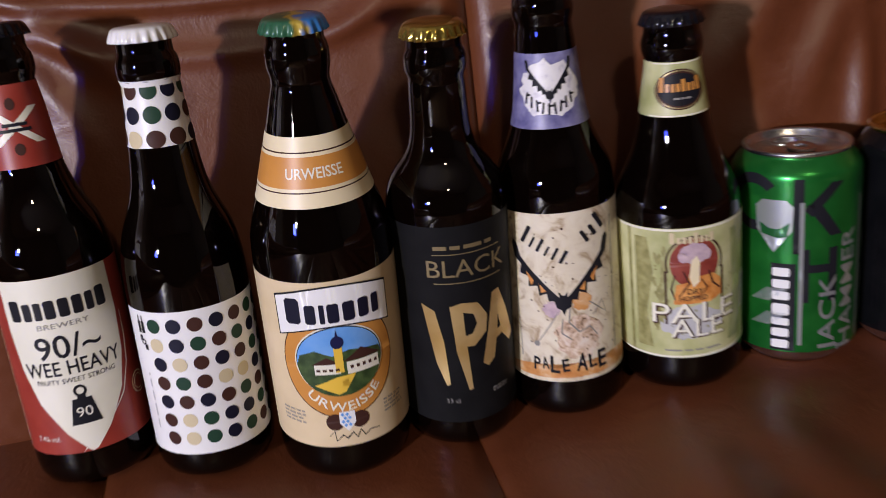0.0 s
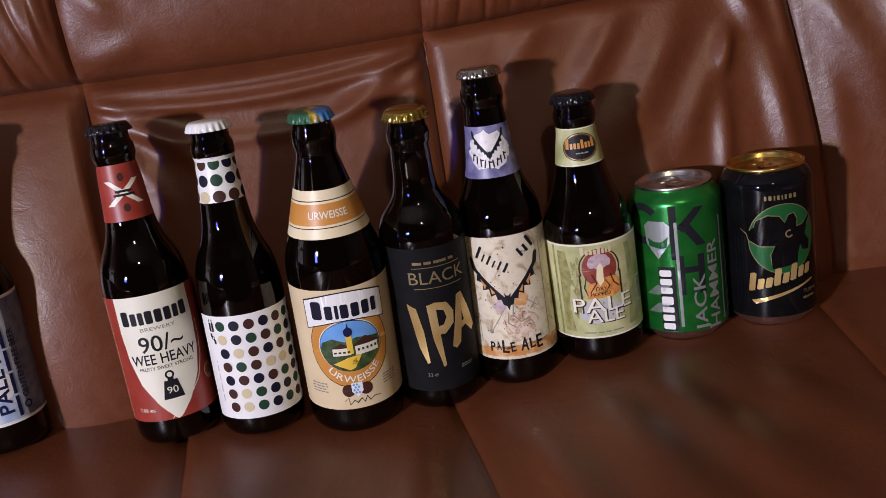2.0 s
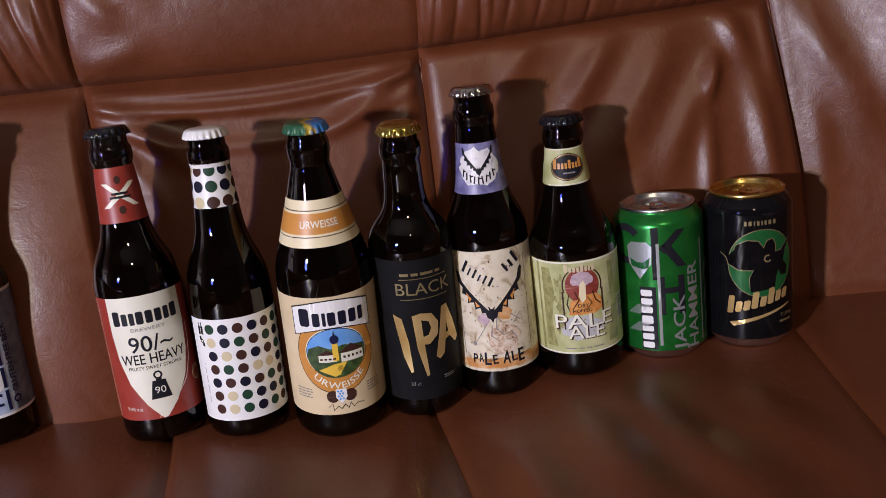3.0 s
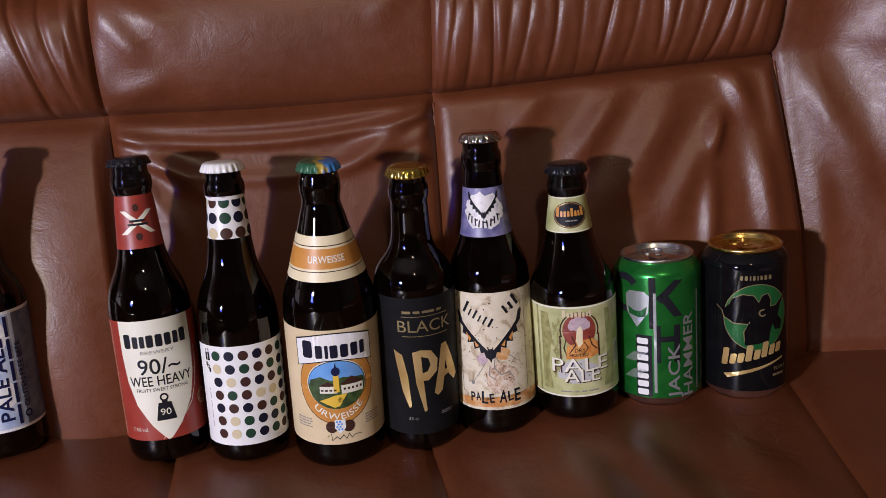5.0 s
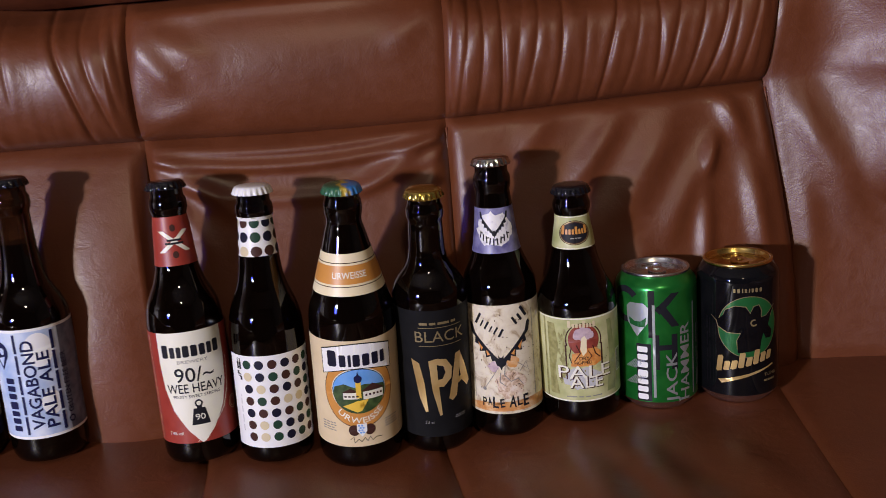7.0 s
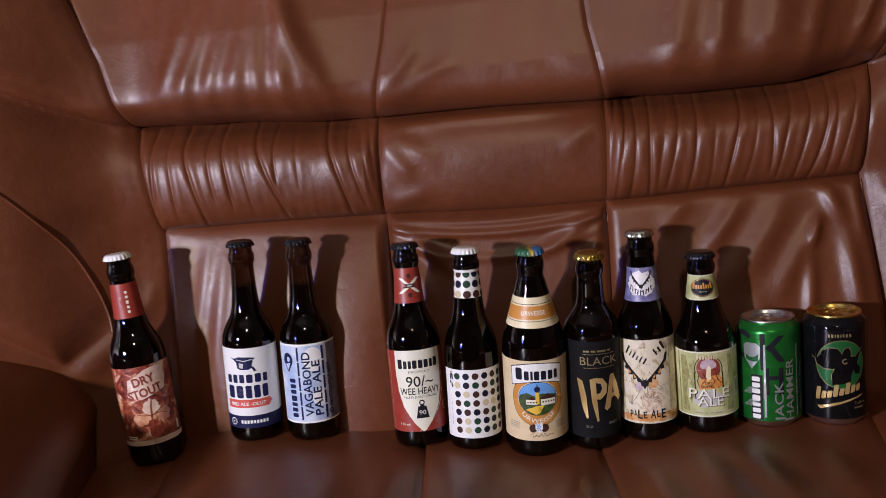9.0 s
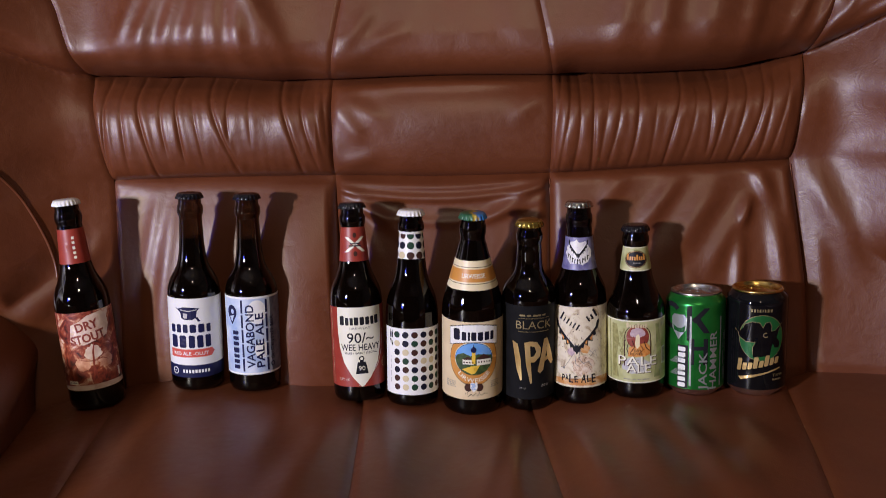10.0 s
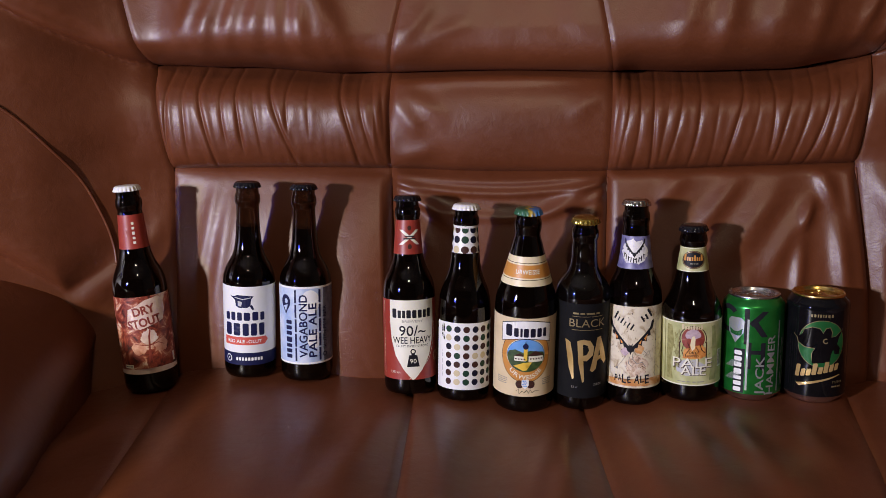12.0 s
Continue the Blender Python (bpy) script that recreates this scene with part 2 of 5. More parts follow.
structure("floor", box(-2.6, 2.6, -3.6, 1.0, -0.1, 0.0), BOARDS, "brown wooden floor under the leather sofa", "floor")
structure("wall_north", box(-2.6, 2.6, 0.7, 0.8, 0.0, 2.5), PLASTER, "plain painted wall behind the sofa", "wall")
structure("wall_south", box(-2.6, 2.6, -3.6, -3.5, 0.0, 2.5), PLASTER, "plain painted wall facing the sofa", "wall")
structure("wall_west", box(-2.6, -2.5, -3.5, 0.7, 0.0, 2.5), PLASTER, "plain painted side wall", "wall")
structure("wall_east", box(2.5, 2.6, -3.5, 0.7, 0.0, 2.5), PLASTER, "plain painted side wall", "wall")
structure("ceiling", box(-2.6, 2.6, -3.6, 0.8, 2.5, 2.6), CEIL, "plain white painted ceiling", "ceiling")

# ---- the sofa ----
SEAM0 = [(0.38, -0.440), (0.55, -0.436), (0.70, -0.433), (0.82, -0.446), (0.91, -0.468), (0.99, -0.50), (1.2, -0.56)]
SEAM1 = [(0.38, -0.152), (0.70, -0.161), (0.81, -0.158), (0.90, -0.136), (0.95, -0.127), (1.2, -0.10)]
SEAM2 = [(0.38, 0.085), (0.70, 0.096), (0.81, 0.103), (0.89, 0.089), (0.95, 0.085), (1.2, 0.07)]
SEAM3 = [(0.38, 0.390), (0.55, 0.387), (0.70, 0.375), (0.81, 0.390), (0.86, 0.410), (0.99, 0.44), (1.2, 0.50)]
LEFT_END = [(0.38, -0.80), (1.2, -0.80)]
RIGHT_END = [(0.38, 0.74), (1.2, 0.74)]


ROLL = [(-0.80, 1.06), (-0.68, 0.982), (-0.595, 0.918), (-0.52, 0.865), (-0.47, 0.838), (-0.43, 0.829), (-0.34, 0.830), (-0.16, 0.815), (-0.03, 0.812), (0.10, 0.808), (0.30, 0.806), (0.37, 0.811), (0.42, 0.830), (0.47, 0.858), (0.55, 0.915), (0.74, 1.06)]
GROOVE = [(-0.62, 0.008), (-0.47, 0.010), (-0.42, 0.030), (-0.35, 0.050), (-0.20, 0.044), (-0.155, 0.012), (-0.03, 0.006), (0.095, 0.012), (0.135, 0.044), (0.29, 0.050), (0.35, 0.034), (0.40, 0.010), (0.60, 0.008)]
HEAD_OUT = [(-0.80, 0.016), (-0.60, 0.022), (-0.50, 0.028), (-0.445, 0.036), (-0.36, 0.062), (-0.25, 0.068), (-0.16, 0.050), (-0.03, 0.042), (0.10, 0.050), (0.20, 0.060), (0.29, 0.060), (0.37, 0.038), (0.43, 0.028), (0.55, 0.022), (0.74, 0.016)]


def roll_line(x):
    """The height of the crease under the headrest roll: it climbs over both wings."""
    return smoothcurve(x, ROLL)


def back_depth(x, z):
    """The line of the seams over the back, which leans away towards the top and curves in at the wings."""
    y = interp(z, [(0.38, 0.080), (0.46, 0.074), (0.70, 0.113), (0.86, 0.124), (0.93, 0.140), (1.0, 0.166), (1.2, 0.27)])
    y += smoothcurve(x, GROOVE) * math.exp(-((z - roll_line(x)) / 0.022) ** 2)
    if x < -0.42:
        y -= 0.48 * (math.sqrt((x + 0.42) ** 2 + 0.0016) - 0.04) + 0.9 * (x + 0.42) ** 2
    if x > 0.37:
        y -= 0.20 * (math.sqrt((x - 0.37) ** 2 + 0.0016) - 0.04) + 1.2 * (x - 0.37) ** 2
    return y


def ridge(x, z, x0, z0, x1, z1, width, height, ease=0.25):
    """A soft fold along a line; it fades out at both ends."""
    dx, dz = x1 - x0, z1 - z0
    l2 = dx * dx + dz * dz
    s = ((x - x0) * dx + (z - z0) * dz) / l2
    if s < -0.15 or s > 1.15:
        return 0.0
    d = ((x - x0) * dz - (z - z0) * dx) / math.sqrt(l2)
    fade = min(1.0, max(0.0, (s + 0.1) / ease)) * min(1.0, max(0.0, (1.1 - s) / ease))
    return height * fade * fade * (3 - 2 * fade) * math.exp(-(d / (1.2 * width)) ** 2)


def pillow(u, v, eu=0.12, ev=0.12, power=2.2):
    """0 at the seams, 1 in the middle of a stuffed panel."""
    a = min(1.0, min(u, 1 - u) / eu)
    b = min(1.0, min(v, 1 - v) / ev)
    return (1 - (1 - a) ** power) * (1 - (1 - b) ** power)


sofa = thing("sofa", pose(0, 0, 0), "chestnut brown leather sofa with creased and gathered back panels", "sofa")


def back_panel(name, lo, hi, z0, z1, relief, nu, nv, label=""):
    """A stuffed panel between two seam lines and two heights. z0 and z1 may be functions of x."""
    za = z0 if callable(z0) else (lambda x: z0)
    zb = z1 if callable(z1) else (lambda x: z1)

    def place(u, v):
        z = za(0) + (zb(0) - za(0)) * v
        for _ in range(3):
            x = interp(z, lo) + (interp(z, hi) - interp(z, lo)) * u
            z = za(x) + (zb(x) - za(x)) * v
        near = min(u, 1 - u) * abs(interp(z, hi) - interp(z, lo))
        dy, dz = relief(u, v, x, z)
        hem = min(v, 1 - v) * (zb(x) - za(x))
        dy -= 0.0022 * math.exp(-(near / 0.0028) ** 2) + 0.0026 * math.exp(-(hem / 0.0030) ** 2)
        return Vector((x, back_depth(x, z) - dy, z + dz))
    return part(name, grid(nu, nv, place), LEATHER, sofa, label)


def waves(x, z, seed, scale, amount):
    return amount * noise.noise(Vector((x * scale, z * scale * 0.5, seed)))


Z_LOW = 0.385


def top_of_low(x):
    """The lower back panels' top seam: it falls a little from one end of the sofa to the other."""
    return smoothcurve(x, [(-0.46, 0.7065), (-0.30, 0.7045), (-0.16, 0.7005), (-0.03, 0.694), (0.10, 0.692), (0.25, 0.694), (0.38, 0.6955)])


def top_of_bolster(x):
    return roll_line(x)


def rim(u, v, e=0.06):
    """1 inside a panel, 0 along its four seams."""
    a = max(0.0, min(1.0, u / e, (1 - u) / e)) * max(0.0, min(1.0, v / (0.6 * e), (1 - v) / (0.6 * e)))
    return a * a * (3 - 2 * a)


def folds_of(x, z, table):
    return sum(ridge(x, z, *f, 0.55) for f in table)


def low_left(u, v, x, z):
    d = 0.006 * pillow(u, v, 0.30, 0.05) + 0.014 * math.sin(math.pi * v) * pillow(u, v, 0.5, 0.2)
    d += rim(u, v) * 0.40 * folds_of(x, z, ((-0.372, 0.705, -0.408, 0.56, 0.007, 0.006), (-0.352, 0.700, -0.392, 0.50, 0.008, 0.007), (-0.335, 0.69, -0.362, 0.47, 0.010, 0.005), (-0.404, 0.62, -0.405, 0.47, 0.008, 0.006), (-0.375, 0.56, -0.380, 0.45, 0.007, 0.005), (-0.235, 0.64, -0.225, 0.48, 0.022, 0.005)))
    s = min(1.0, max(0.0, (x + 0.33) / 0.15))
    d += 0.030 * s * s * (3 - 2 * s) * min(1.0, (1 - u) / 0.045) ** 0.7 * math.sin(math.pi * min(1.0, v * 1.02)) ** 0.6
    return d + waves(x, z, 3.1, 14, 0.0025) * rim(u, v, 0.1), 0


def low_middle(u, v, x, z):
    d = 0.006 * pillow(u, v, 0.06, 0.05) + 0.010 * math.sin(math.pi * v)
    mid = (u - 0.5) * 2
    for zc, sag, w, h in ((0.693, 0.010, 0.004, 0.004), (0.684, 0.014, 0.005, 0.0055), (0.672, 0.030, 0.006, 0.003)):
        line = zc - sag * (1 - mid * mid) - 0.003 * mid
        d += rim(u, v, 0.04) * h * math.exp(-((z - line) / w) ** 2)
    d += rim(u, v) * folds_of(x, z, ((-0.155, 0.692, -0.075, 0.625, 0.007, 0.006), (-0.155, 0.678, -0.11, 0.60, 0.007, 0.003), (0.092, 0.685, 0.010, 0.640, 0.007, 0.006), (0.094, 0.668, 0.045, 0.600, 0.008, 0.004), (0.07, 0.62, 0.05, 0.50, 0.012, 0.003)))
    return d + waves(x, z, 8.1, 14, 0.0025) * rim(u, v, 0.1), 0


def low_right(u, v, x, z):
    d = 0.007 * pillow(u, v, 0.05, 0.04) + 0.012 * math.sin(math.pi * v)
    d += rim(u, v) * 0.75 * folds_of(x, z, ((0.252, 0.692, 0.188, 0.615, 0.009, 0.008), (0.302, 0.692, 0.225, 0.585, 0.013, 0.009), (0.326, 0.662, 0.312, 0.620, 0.006, 0.009), (0.314, 0.630, 0.303, 0.520, 0.007, 0.008), (0.326, 0.664, 0.262, 0.56, 0.010, 0.007), (0.330, 0.696, 0.352, 0.645, 0.008, 0.010), (0.350, 0.655, 0.363, 0.520, 0.009, 0.011), (0.366, 0.696, 0.374, 0.620, 0.006, 0.005), (0.190, 0.692, 0.150, 0.655, 0.009, 0.005), (0.255, 0.59, 0.235, 0.47, 0.010, 0.005), (0.13, 0.66, 0.115, 0.54, 0.012, 0.003)))
    return d + waves(x, z, 15.1, 13, 0.0025) * rim(u, v, 0.1), 0


HEAD_FOLDS = [(x, w, h, lean) for x, w, h, lean in ((-0.415, 0.008, 0.0020, 0.5), (-0.385, 0.010, 0.0035, 0.45), (-0.350, 0.009, 0.0030, 0.35), (-0.315, 0.011, 0.0042, 0.25), (-0.283, 0.008, 0.0030, 0.1), (-0.250, 0.010, 0.0042, 0.0), (-0.218, 0.008, 0.0025, -0.2), (-0.190, 0.010, 0.0034, -0.45), (0.165, 0.012, 0.0024, 0.25), (0.212, 0.010, 0.0030, 0.2), (0.262, 0.014, 0.0030, 0.25), (0.305, 0.010, 0.0032, 0.3), (0.345, 0.008, 0.0036, 0.6), (0.372, 0.006, 0.0034, 0.8), (0.395, 0.006, 0.0030, 0.9))]


def head(x, z):
    """The headrest's rounded roll above its crease, with soft puffs that run upwards; one form over all the panels."""
    h = z - roll_line(x)
    if h <= 0:
        return 0.0
    a = smoothcurve(x, HEAD_OUT)
    r = 0.014 + 0.50 * a
    s = min(1.0, h / r)
    d = a * math.sqrt(max(0.0, 1 - (1 - s) ** 2)) * (1 - 0.45 * min(1.0, h / 0.34))
    for c, w, k, lean in HEAD_FOLDS:
        q = (x - c - lean * h) / (w * (1 + 4 * h))
        if abs(q) < 3:
            d += k * math.exp(-q * q) * 1.5 * min(1.0, h / 0.055) ** 1.6 * math.exp(-(max(0.0, h - 0.07) / 0.12) ** 2)
    calm = min(1.0, h / 0.05)
    d += calm * (ridge(x, z, -0.170, 0.818, -0.055, 0.872, 0.008, 0.0035, 0.5) + ridge(x, z, -0.160, 0.820, -0.095, 0.900, 0.008, 0.0025, 0.5) - ridge(x, z, 0.110, 0.808, 0.030, 0.862, 0.008, 0.0025, 0.5))
    return d + calm * (waves(x, z, 2.2, 8, 0.004) + waves(x, z, 6.1, 26, 0.0014))


def lip(x, z):
    """How far the roll hangs down over its crease."""
    h = z - roll_line(x)
    if h <= 0:
        return 0.0
    return -0.50 * max(0.0, smoothcurve(x, HEAD_OUT) - 0.036) * math.exp(-((h - 0.016) / 0.020) ** 2) * min(1.0, h / 0.004)


def headrest(u, v, x, z):
    return head(x, z), lip(x, z)


def roll_round(v):
    return max(0.0, math.sqrt(max(0.0, 1 - (2 * v - 1) ** 2 * 0.97)) - 0.17)


def wing(sign):
    def relief(u, v, x, z):
        edge = u if sign > 0 else 1 - u
        d = 0.005 * min(1.0, edge / 0.05) ** 0.6
        at = interp(z, SEAM0 if sign < 0 else SEAM3)
        low, high = top_of_low(at), roll_line(at)
        if low < z < high:
            d += 0.0175 * math.sin(math.pi * (z - low) / (high - low)) ** 1.3 * math.exp(-abs(x - at) / 0.045)
        ear = min(1.0, max(0.0, (abs(x + 0.03) - 0.44) / 0.10))
        under = interp(abs(x + 0.03), [(0.44, 0.62), (0.47, 0.60), (0.516, 0.573), (0.542, 0.598), (0.568, 0.622), (0.66, 0.69), (0.8, 0.72)])
        over = min(1.0, max(0.0, (z - under) / 0.05))
        d += 0.030 * ear * ear * (3 - 2 * ear) * (1 - (1 - over) ** 2.4)
        soft = min(1.0, edge / 0.08)
        if sign > 0:
            d += soft * folds_of(x, z, ((0.388, 0.70, 0.452, 0.56, 0.013, 0.009), (0.41, 0.80, 0.56, 0.74, 0.02, 0.008), (0.40, 0.64, 0.405, 0.50, 0.009, 0.004), (0.42, 0.70, 0.52, 0.715, 0.012, 0.005)))
        else:
            d += soft * folds_of(x, z, ((-0.46, 0.62, -0.55, 0.54, 0.014, 0.009), (-0.43, 0.66, -0.50, 0.56, 0.010, 0.006), (-0.445, 0.60, -0.49, 0.50, 0.010, 0.006), (-0.45, 0.775, -0.57, 0.745, 0.022, 0.004), (-0.45, 0.725, -0.52, 0.68, 0.02, 0.004)))
        d -= soft * (ridge(x, z, -0.03 + sign * 0.60, roll_line(-0.03 + sign * 0.60) + 0.012, -0.03 + sign * 0.46, roll_line(-0.03 + sign * 0.46) + 0.020, 0.005, 0.004))
        return d + head(x, z) + waves(x, z, 21.7 * sign, 9, 0.004) * min(1.0, edge / 0.15), lip(x, z)
    return relief


# Creases of the gathered leather: place at the top and at the foot, where they begin and end, depth.
CREASES_LEFT = ((0.060, 0.012, 0.05, 1.0, 0.9), (0.130, 0.100, 0.10, 1.0, 0.4), (0.195, 0.215, 0.0, 1.0, 1.0), (0.290, 0.300, 0.25, 1.0, 0.5), (0.340, 0.372, 0.18, 1.0, 0.9), (0.420, 0.440, 0.15, 0.75, 0.4), (0.480, 0.585, 0.03, 1.0, 0.9), (0.565, 0.580, 0.35, 1.0, 0.6), (0.650, 0.665, 0.30, 0.9, 0.3), (0.780, 0.865, 0.02, 1.0, 1.0), (0.860, 0.940, 0.05, 0.95, 0.6), (0.910, 0.985, 0.25, 0.9, 0.4), (0.96, 0.985, 0.3, 1.0, 0.3))
CREASES_RIGHT = ((0.035, 0.015, 0.0, 1.0, 0.7), (0.075, 0.045, 0.0, 0.95, 0.6), (0.120, 0.095, 0.0, 1.0, 0.7), (0.178, 0.165, 0.0, 1.0, 1.0), (0.240, 0.200, 0.05, 0.9, 0.4), (0.285, 0.240, 0.05, 1.0, 0.6), (0.365, 0.320, 0.03, 1.0, 0.8), (0.440, 0.400, 0.0, 0.7, 0.4), (0.525, 0.472, 0.0, 1.0, 1.0), (0.585, 0.545, 0.05, 0.8, 0.4), (0.645, 0.630, 0.12, 1.0, 0.8), (0.725, 0.660, 0.05, 0.95, 0.7), (0.785, 0.740, 0.02, 1.0, 0.8), (0.865, 0.790, 0.0, 1.0, 1.0), (0.900, 0.845, 0.03, 0.9, 0.6), (0.955, 0.900, 0.1, 0.95, 0.6))


def pleats(creases, seed, deep, outer):
    """A gathered roll: sharp creases from seam to seam, with a lip on either side and soft puffs between."""
    def relief(u, v, x, z):
        ends = max(0.0, min(1.0, min(u, 1 - u) / 0.06)) ** 0.6
        side = max(0.0, min(1.0, (u if outer < 0 else 1 - u) / 0.06)) ** 0.6
        d = 0.034 * roll_round(v) * (0.62 + 0.38 * min(side, ends))
        for k, (top, foot, v0, v1, strength) in enumerate(creases):
            c = foot + (top - foot) * v + 0.006 * math.sin(4.5 * v + 1.7 * k + seed)
            q = (u - c) / 0.0075
            if abs(q) > 9:
                continue
            fade = max(0.0, min(1.0, (v - v0) / 0.14 + 0.3, (v1 - v) / 0.10 + 0.4))
            d += deep * strength * fade * (0.0021 * math.exp(-((abs(q) - 2.9) / 2.0) ** 2) - 0.0042 * math.exp(-q * q))
        lean = u + (0.05 if seed > 5 else -0.03) * (v - 0.5)
        d += deep * 0.0016 * noise.noise(Vector((lean * 30, v * 1.6, seed))) * ends * min(1.0, min(v, 1 - v) / 0.1)
        return d + waves(x, z, seed * 3.1, 38, 0.0010) * ends, 0
    return relief


def middle_bolster(u, v, x, z):
    d = 0.62 * 0.034 * roll_round(v) + 0.004 * pillow(u, v, 0.5, 0.5, 1.6)
    d += rim(u, v, 0.03) * sum(ridge(x, z, *f, 0.45) for f in ((-0.160, 0.806, -0.090, 0.755, 0.009, 0.004), (-0.160, 0.795, -0.118, 0.735, 0.009, 0.004), (-0.160, 0.803, -0.08, 0.797, 0.006, 0.003), (-0.160, 0.804, 0.09, 0.800, 0.0045, 0.0045), (0.098, 0.795, 0.050, 0.755, 0.010, 0.003), (-0.155, 0.710, -0.10, 0.728, 0.009, 0.003)))
    return d + waves(x, z, 5.5, 10, 0.002) * pillow(u, v, 0.2, 0.2), 0


back_panel("lower_back_panel", SEAM0, SEAM1, Z_LOW, top_of_low, low_left, 110, 110)
back_panel("lower_back_panel", SEAM1, SEAM2, Z_LOW, top_of_low, low_middle, 110, 130)
back_panel("lower_back_panel", SEAM2, SEAM3, Z_LOW, top_of_low, low_right, 130, 130)
back_panel("gathered_bolster", SEAM0, SEAM1, top_of_low, top_of_bolster, pleats(CREASES_LEFT, 4, 0.50, -1), 360, 40, "tightly gathered leather bolster")
back_panel("middle_bolster", SEAM1, SEAM2, top_of_low, top_of_bolster, middle_bolster, 70, 36)
back_panel("gathered_bolster", SEAM2, SEAM3, top_of_low, top_of_bolster, pleats(CREASES_RIGHT, 9, 0.38, 1), 360, 40, "tightly gathered leather bolster")
back_panel("headrest_panel", SEAM0, SEAM1, top_of_bolster, 1.16, headrest, 150, 120)
back_panel("headrest_panel", SEAM1, SEAM2, top_of_bolster, 1.16, headrest, 100, 120)
back_panel("headrest_panel", SEAM2, SEAM3, top_of_bolster, 1.16, headrest, 150, 120)
back_panel("wing_panel", LEFT_END, SEAM0, Z_LOW, 1.16, wing(-1), 110, 230)
back_panel("wing_panel", SEAM3, RIGHT_END, Z_LOW, 1.16, wing(1), 110, 230)

SEAT_SEAMS = [[(-0.6, -0.32), (-0.228, -0.384), (0.0, -0.425), (0.10, -0.443)], [(-0.6, -0.09), (-0.22, -0.114), (-0.02, -0.129), (0.10, -0.142)], [(-0.6, 0.12), (-0.22, 0.083), (-0.02, 0.065), (0.10, 0.056)], [(-0.6, 0.26), (-0.15, 0.331), (-0.04, 0.346), (0.10, 0.366)]]


SEAT_LINE = [(-0.66, 0.440), (-0.44, 0.456), (-0.33, 0.469), (-0.26, 0.465), (-0.136, 0.455), (-0.075, 0.449), (-0.006, 0.4405), (0.058, 0.4385), (0.119, 0.442), (0.183, 0.448), (0.25, 0.4470), (0.317, 0.4465), (0.45, 0.450), (0.62, 0.455)]


def seat_height(x, y):
    """The seat sags between its middle and its ends, and falls off at the back and at the front."""
    z = smoothcurve(x, SEAT_LINE) - 0.03 * (y - 0.025) * (1 if y < 0.025 else 0.3)
    if y > 0.065:
        z -= 3.4 * (y - 0.065) ** 1.6
    if y < -0.46:
        z -= 1.6 * (-0.46 - y) ** 1.7
    return z


def seat_panel(lo, hi, seed, folds=()):
    def place(u, v):
        y = -0.62 + 0.735 * v
        x = interp(y, lo) + (interp(y, hi) - interp(y, lo)) * u
        w = abs(interp(y, hi) - interp(y, lo))
        near = min(u, 1 - u) * w
        groove = 0.0026 * math.exp(-(near / 0.0038) ** 2) + 0.0016 * math.exp(-(near / 0.016) ** 2)
        calm = min(1.0, abs(y - 0.03) / 0.10) * min(1.0, near / 0.035)
        z = seat_height(x, y) - groove + calm * (0.0040 * noise.noise(Vector((x * 9, y * 5, seed))) + 0.0014 * noise.noise(Vector((x * 30, y * 9, seed + 9))))
        for f in folds:
            z += ridge(x, y, *f, 0.6) * calm
        return Vector((x, y, z))
    return part("seat_panel", grid(60, 130, place), LEATHER, sofa)


ENDL, ENDR = [(-0.6, -0.66), (0.1, -0.66)], [(-0.6, 0.60), (0.1, 0.60)]
seat_panel(ENDL, SEAT_SEAMS[0], 1.0, ((-0.45, -0.05, -0.50, -0.3, 0.02, 0.006),))
seat_panel(SEAT_SEAMS[0], SEAT_SEAMS[1], 2.0, ((-0.15, -0.04, -0.17, -0.3, 0.02, 0.005), (-0.2, -0.06, -0.26, -0.3, 0.03, 0.003)))
seat_panel(SEAT_SEAMS[1], SEAT_SEAMS[2], 3.0, ((0.05, -0.03, 0.03, -0.3, 0.015, 0.006), (-0.1, -0.05, -0.07, -0.25, 0.02, 0.005), (-0.010, -0.05, -0.048, -0.24, 0.014, -0.0025), (0.030, -0.04, 0.005, -0.26, 0.010, 0.004)))
seat_panel(SEAT_SEAMS[2], SEAT_SEAMS[3], 4.0, ((0.10, -0.03, 0.14, -0.3, 0.014, 0.005), (0.20, -0.02, 0.25, -0.28, 0.018, 0.004), (0.15, -0.03, 0.185, -0.25, 0.018, 0.003), (0.172, -0.01, 0.212, -0.19, 0.013, -0.0025), (0.222, -0.01, 0.252, -0.16, 0.013, -0.0022), (0.27, 0.0, 0.30, -0.20, 0.016, 0.003)))
seat_panel(SEAT_SEAMS[3], ENDR, 5.0)


ARM_TOP = [(-0.72, 0.560), (-0.40, 0.568), (-0.20, 0.580), (-0.05, 0.598), (0.05, 0.617), (0.12, 0.630)]
ARM_BASE = [(-0.72, -0.42), (-0.244, -0.473), (-0.09, -0.508), (0.05, -0.537), (0.12, -0.552)]
ARM_RING = [(-0.01, 0.36, 0.0), (-0.004, 0.40, 0.0), (0.010, -0.120, 1.0), (0.014, -0.090, 1.0), (-0.012, -0.052, 1.0), (-0.055, -0.024, 1.0), (-0.10, -0.003, 1.0), (-0.15, 0.0, 1.0), (-0.21, -0.03, 1.0), (-0.24, -0.09, 1.0), (-0.245, 0.25, 0.0), (-0.24, 0.06, 0.0)]


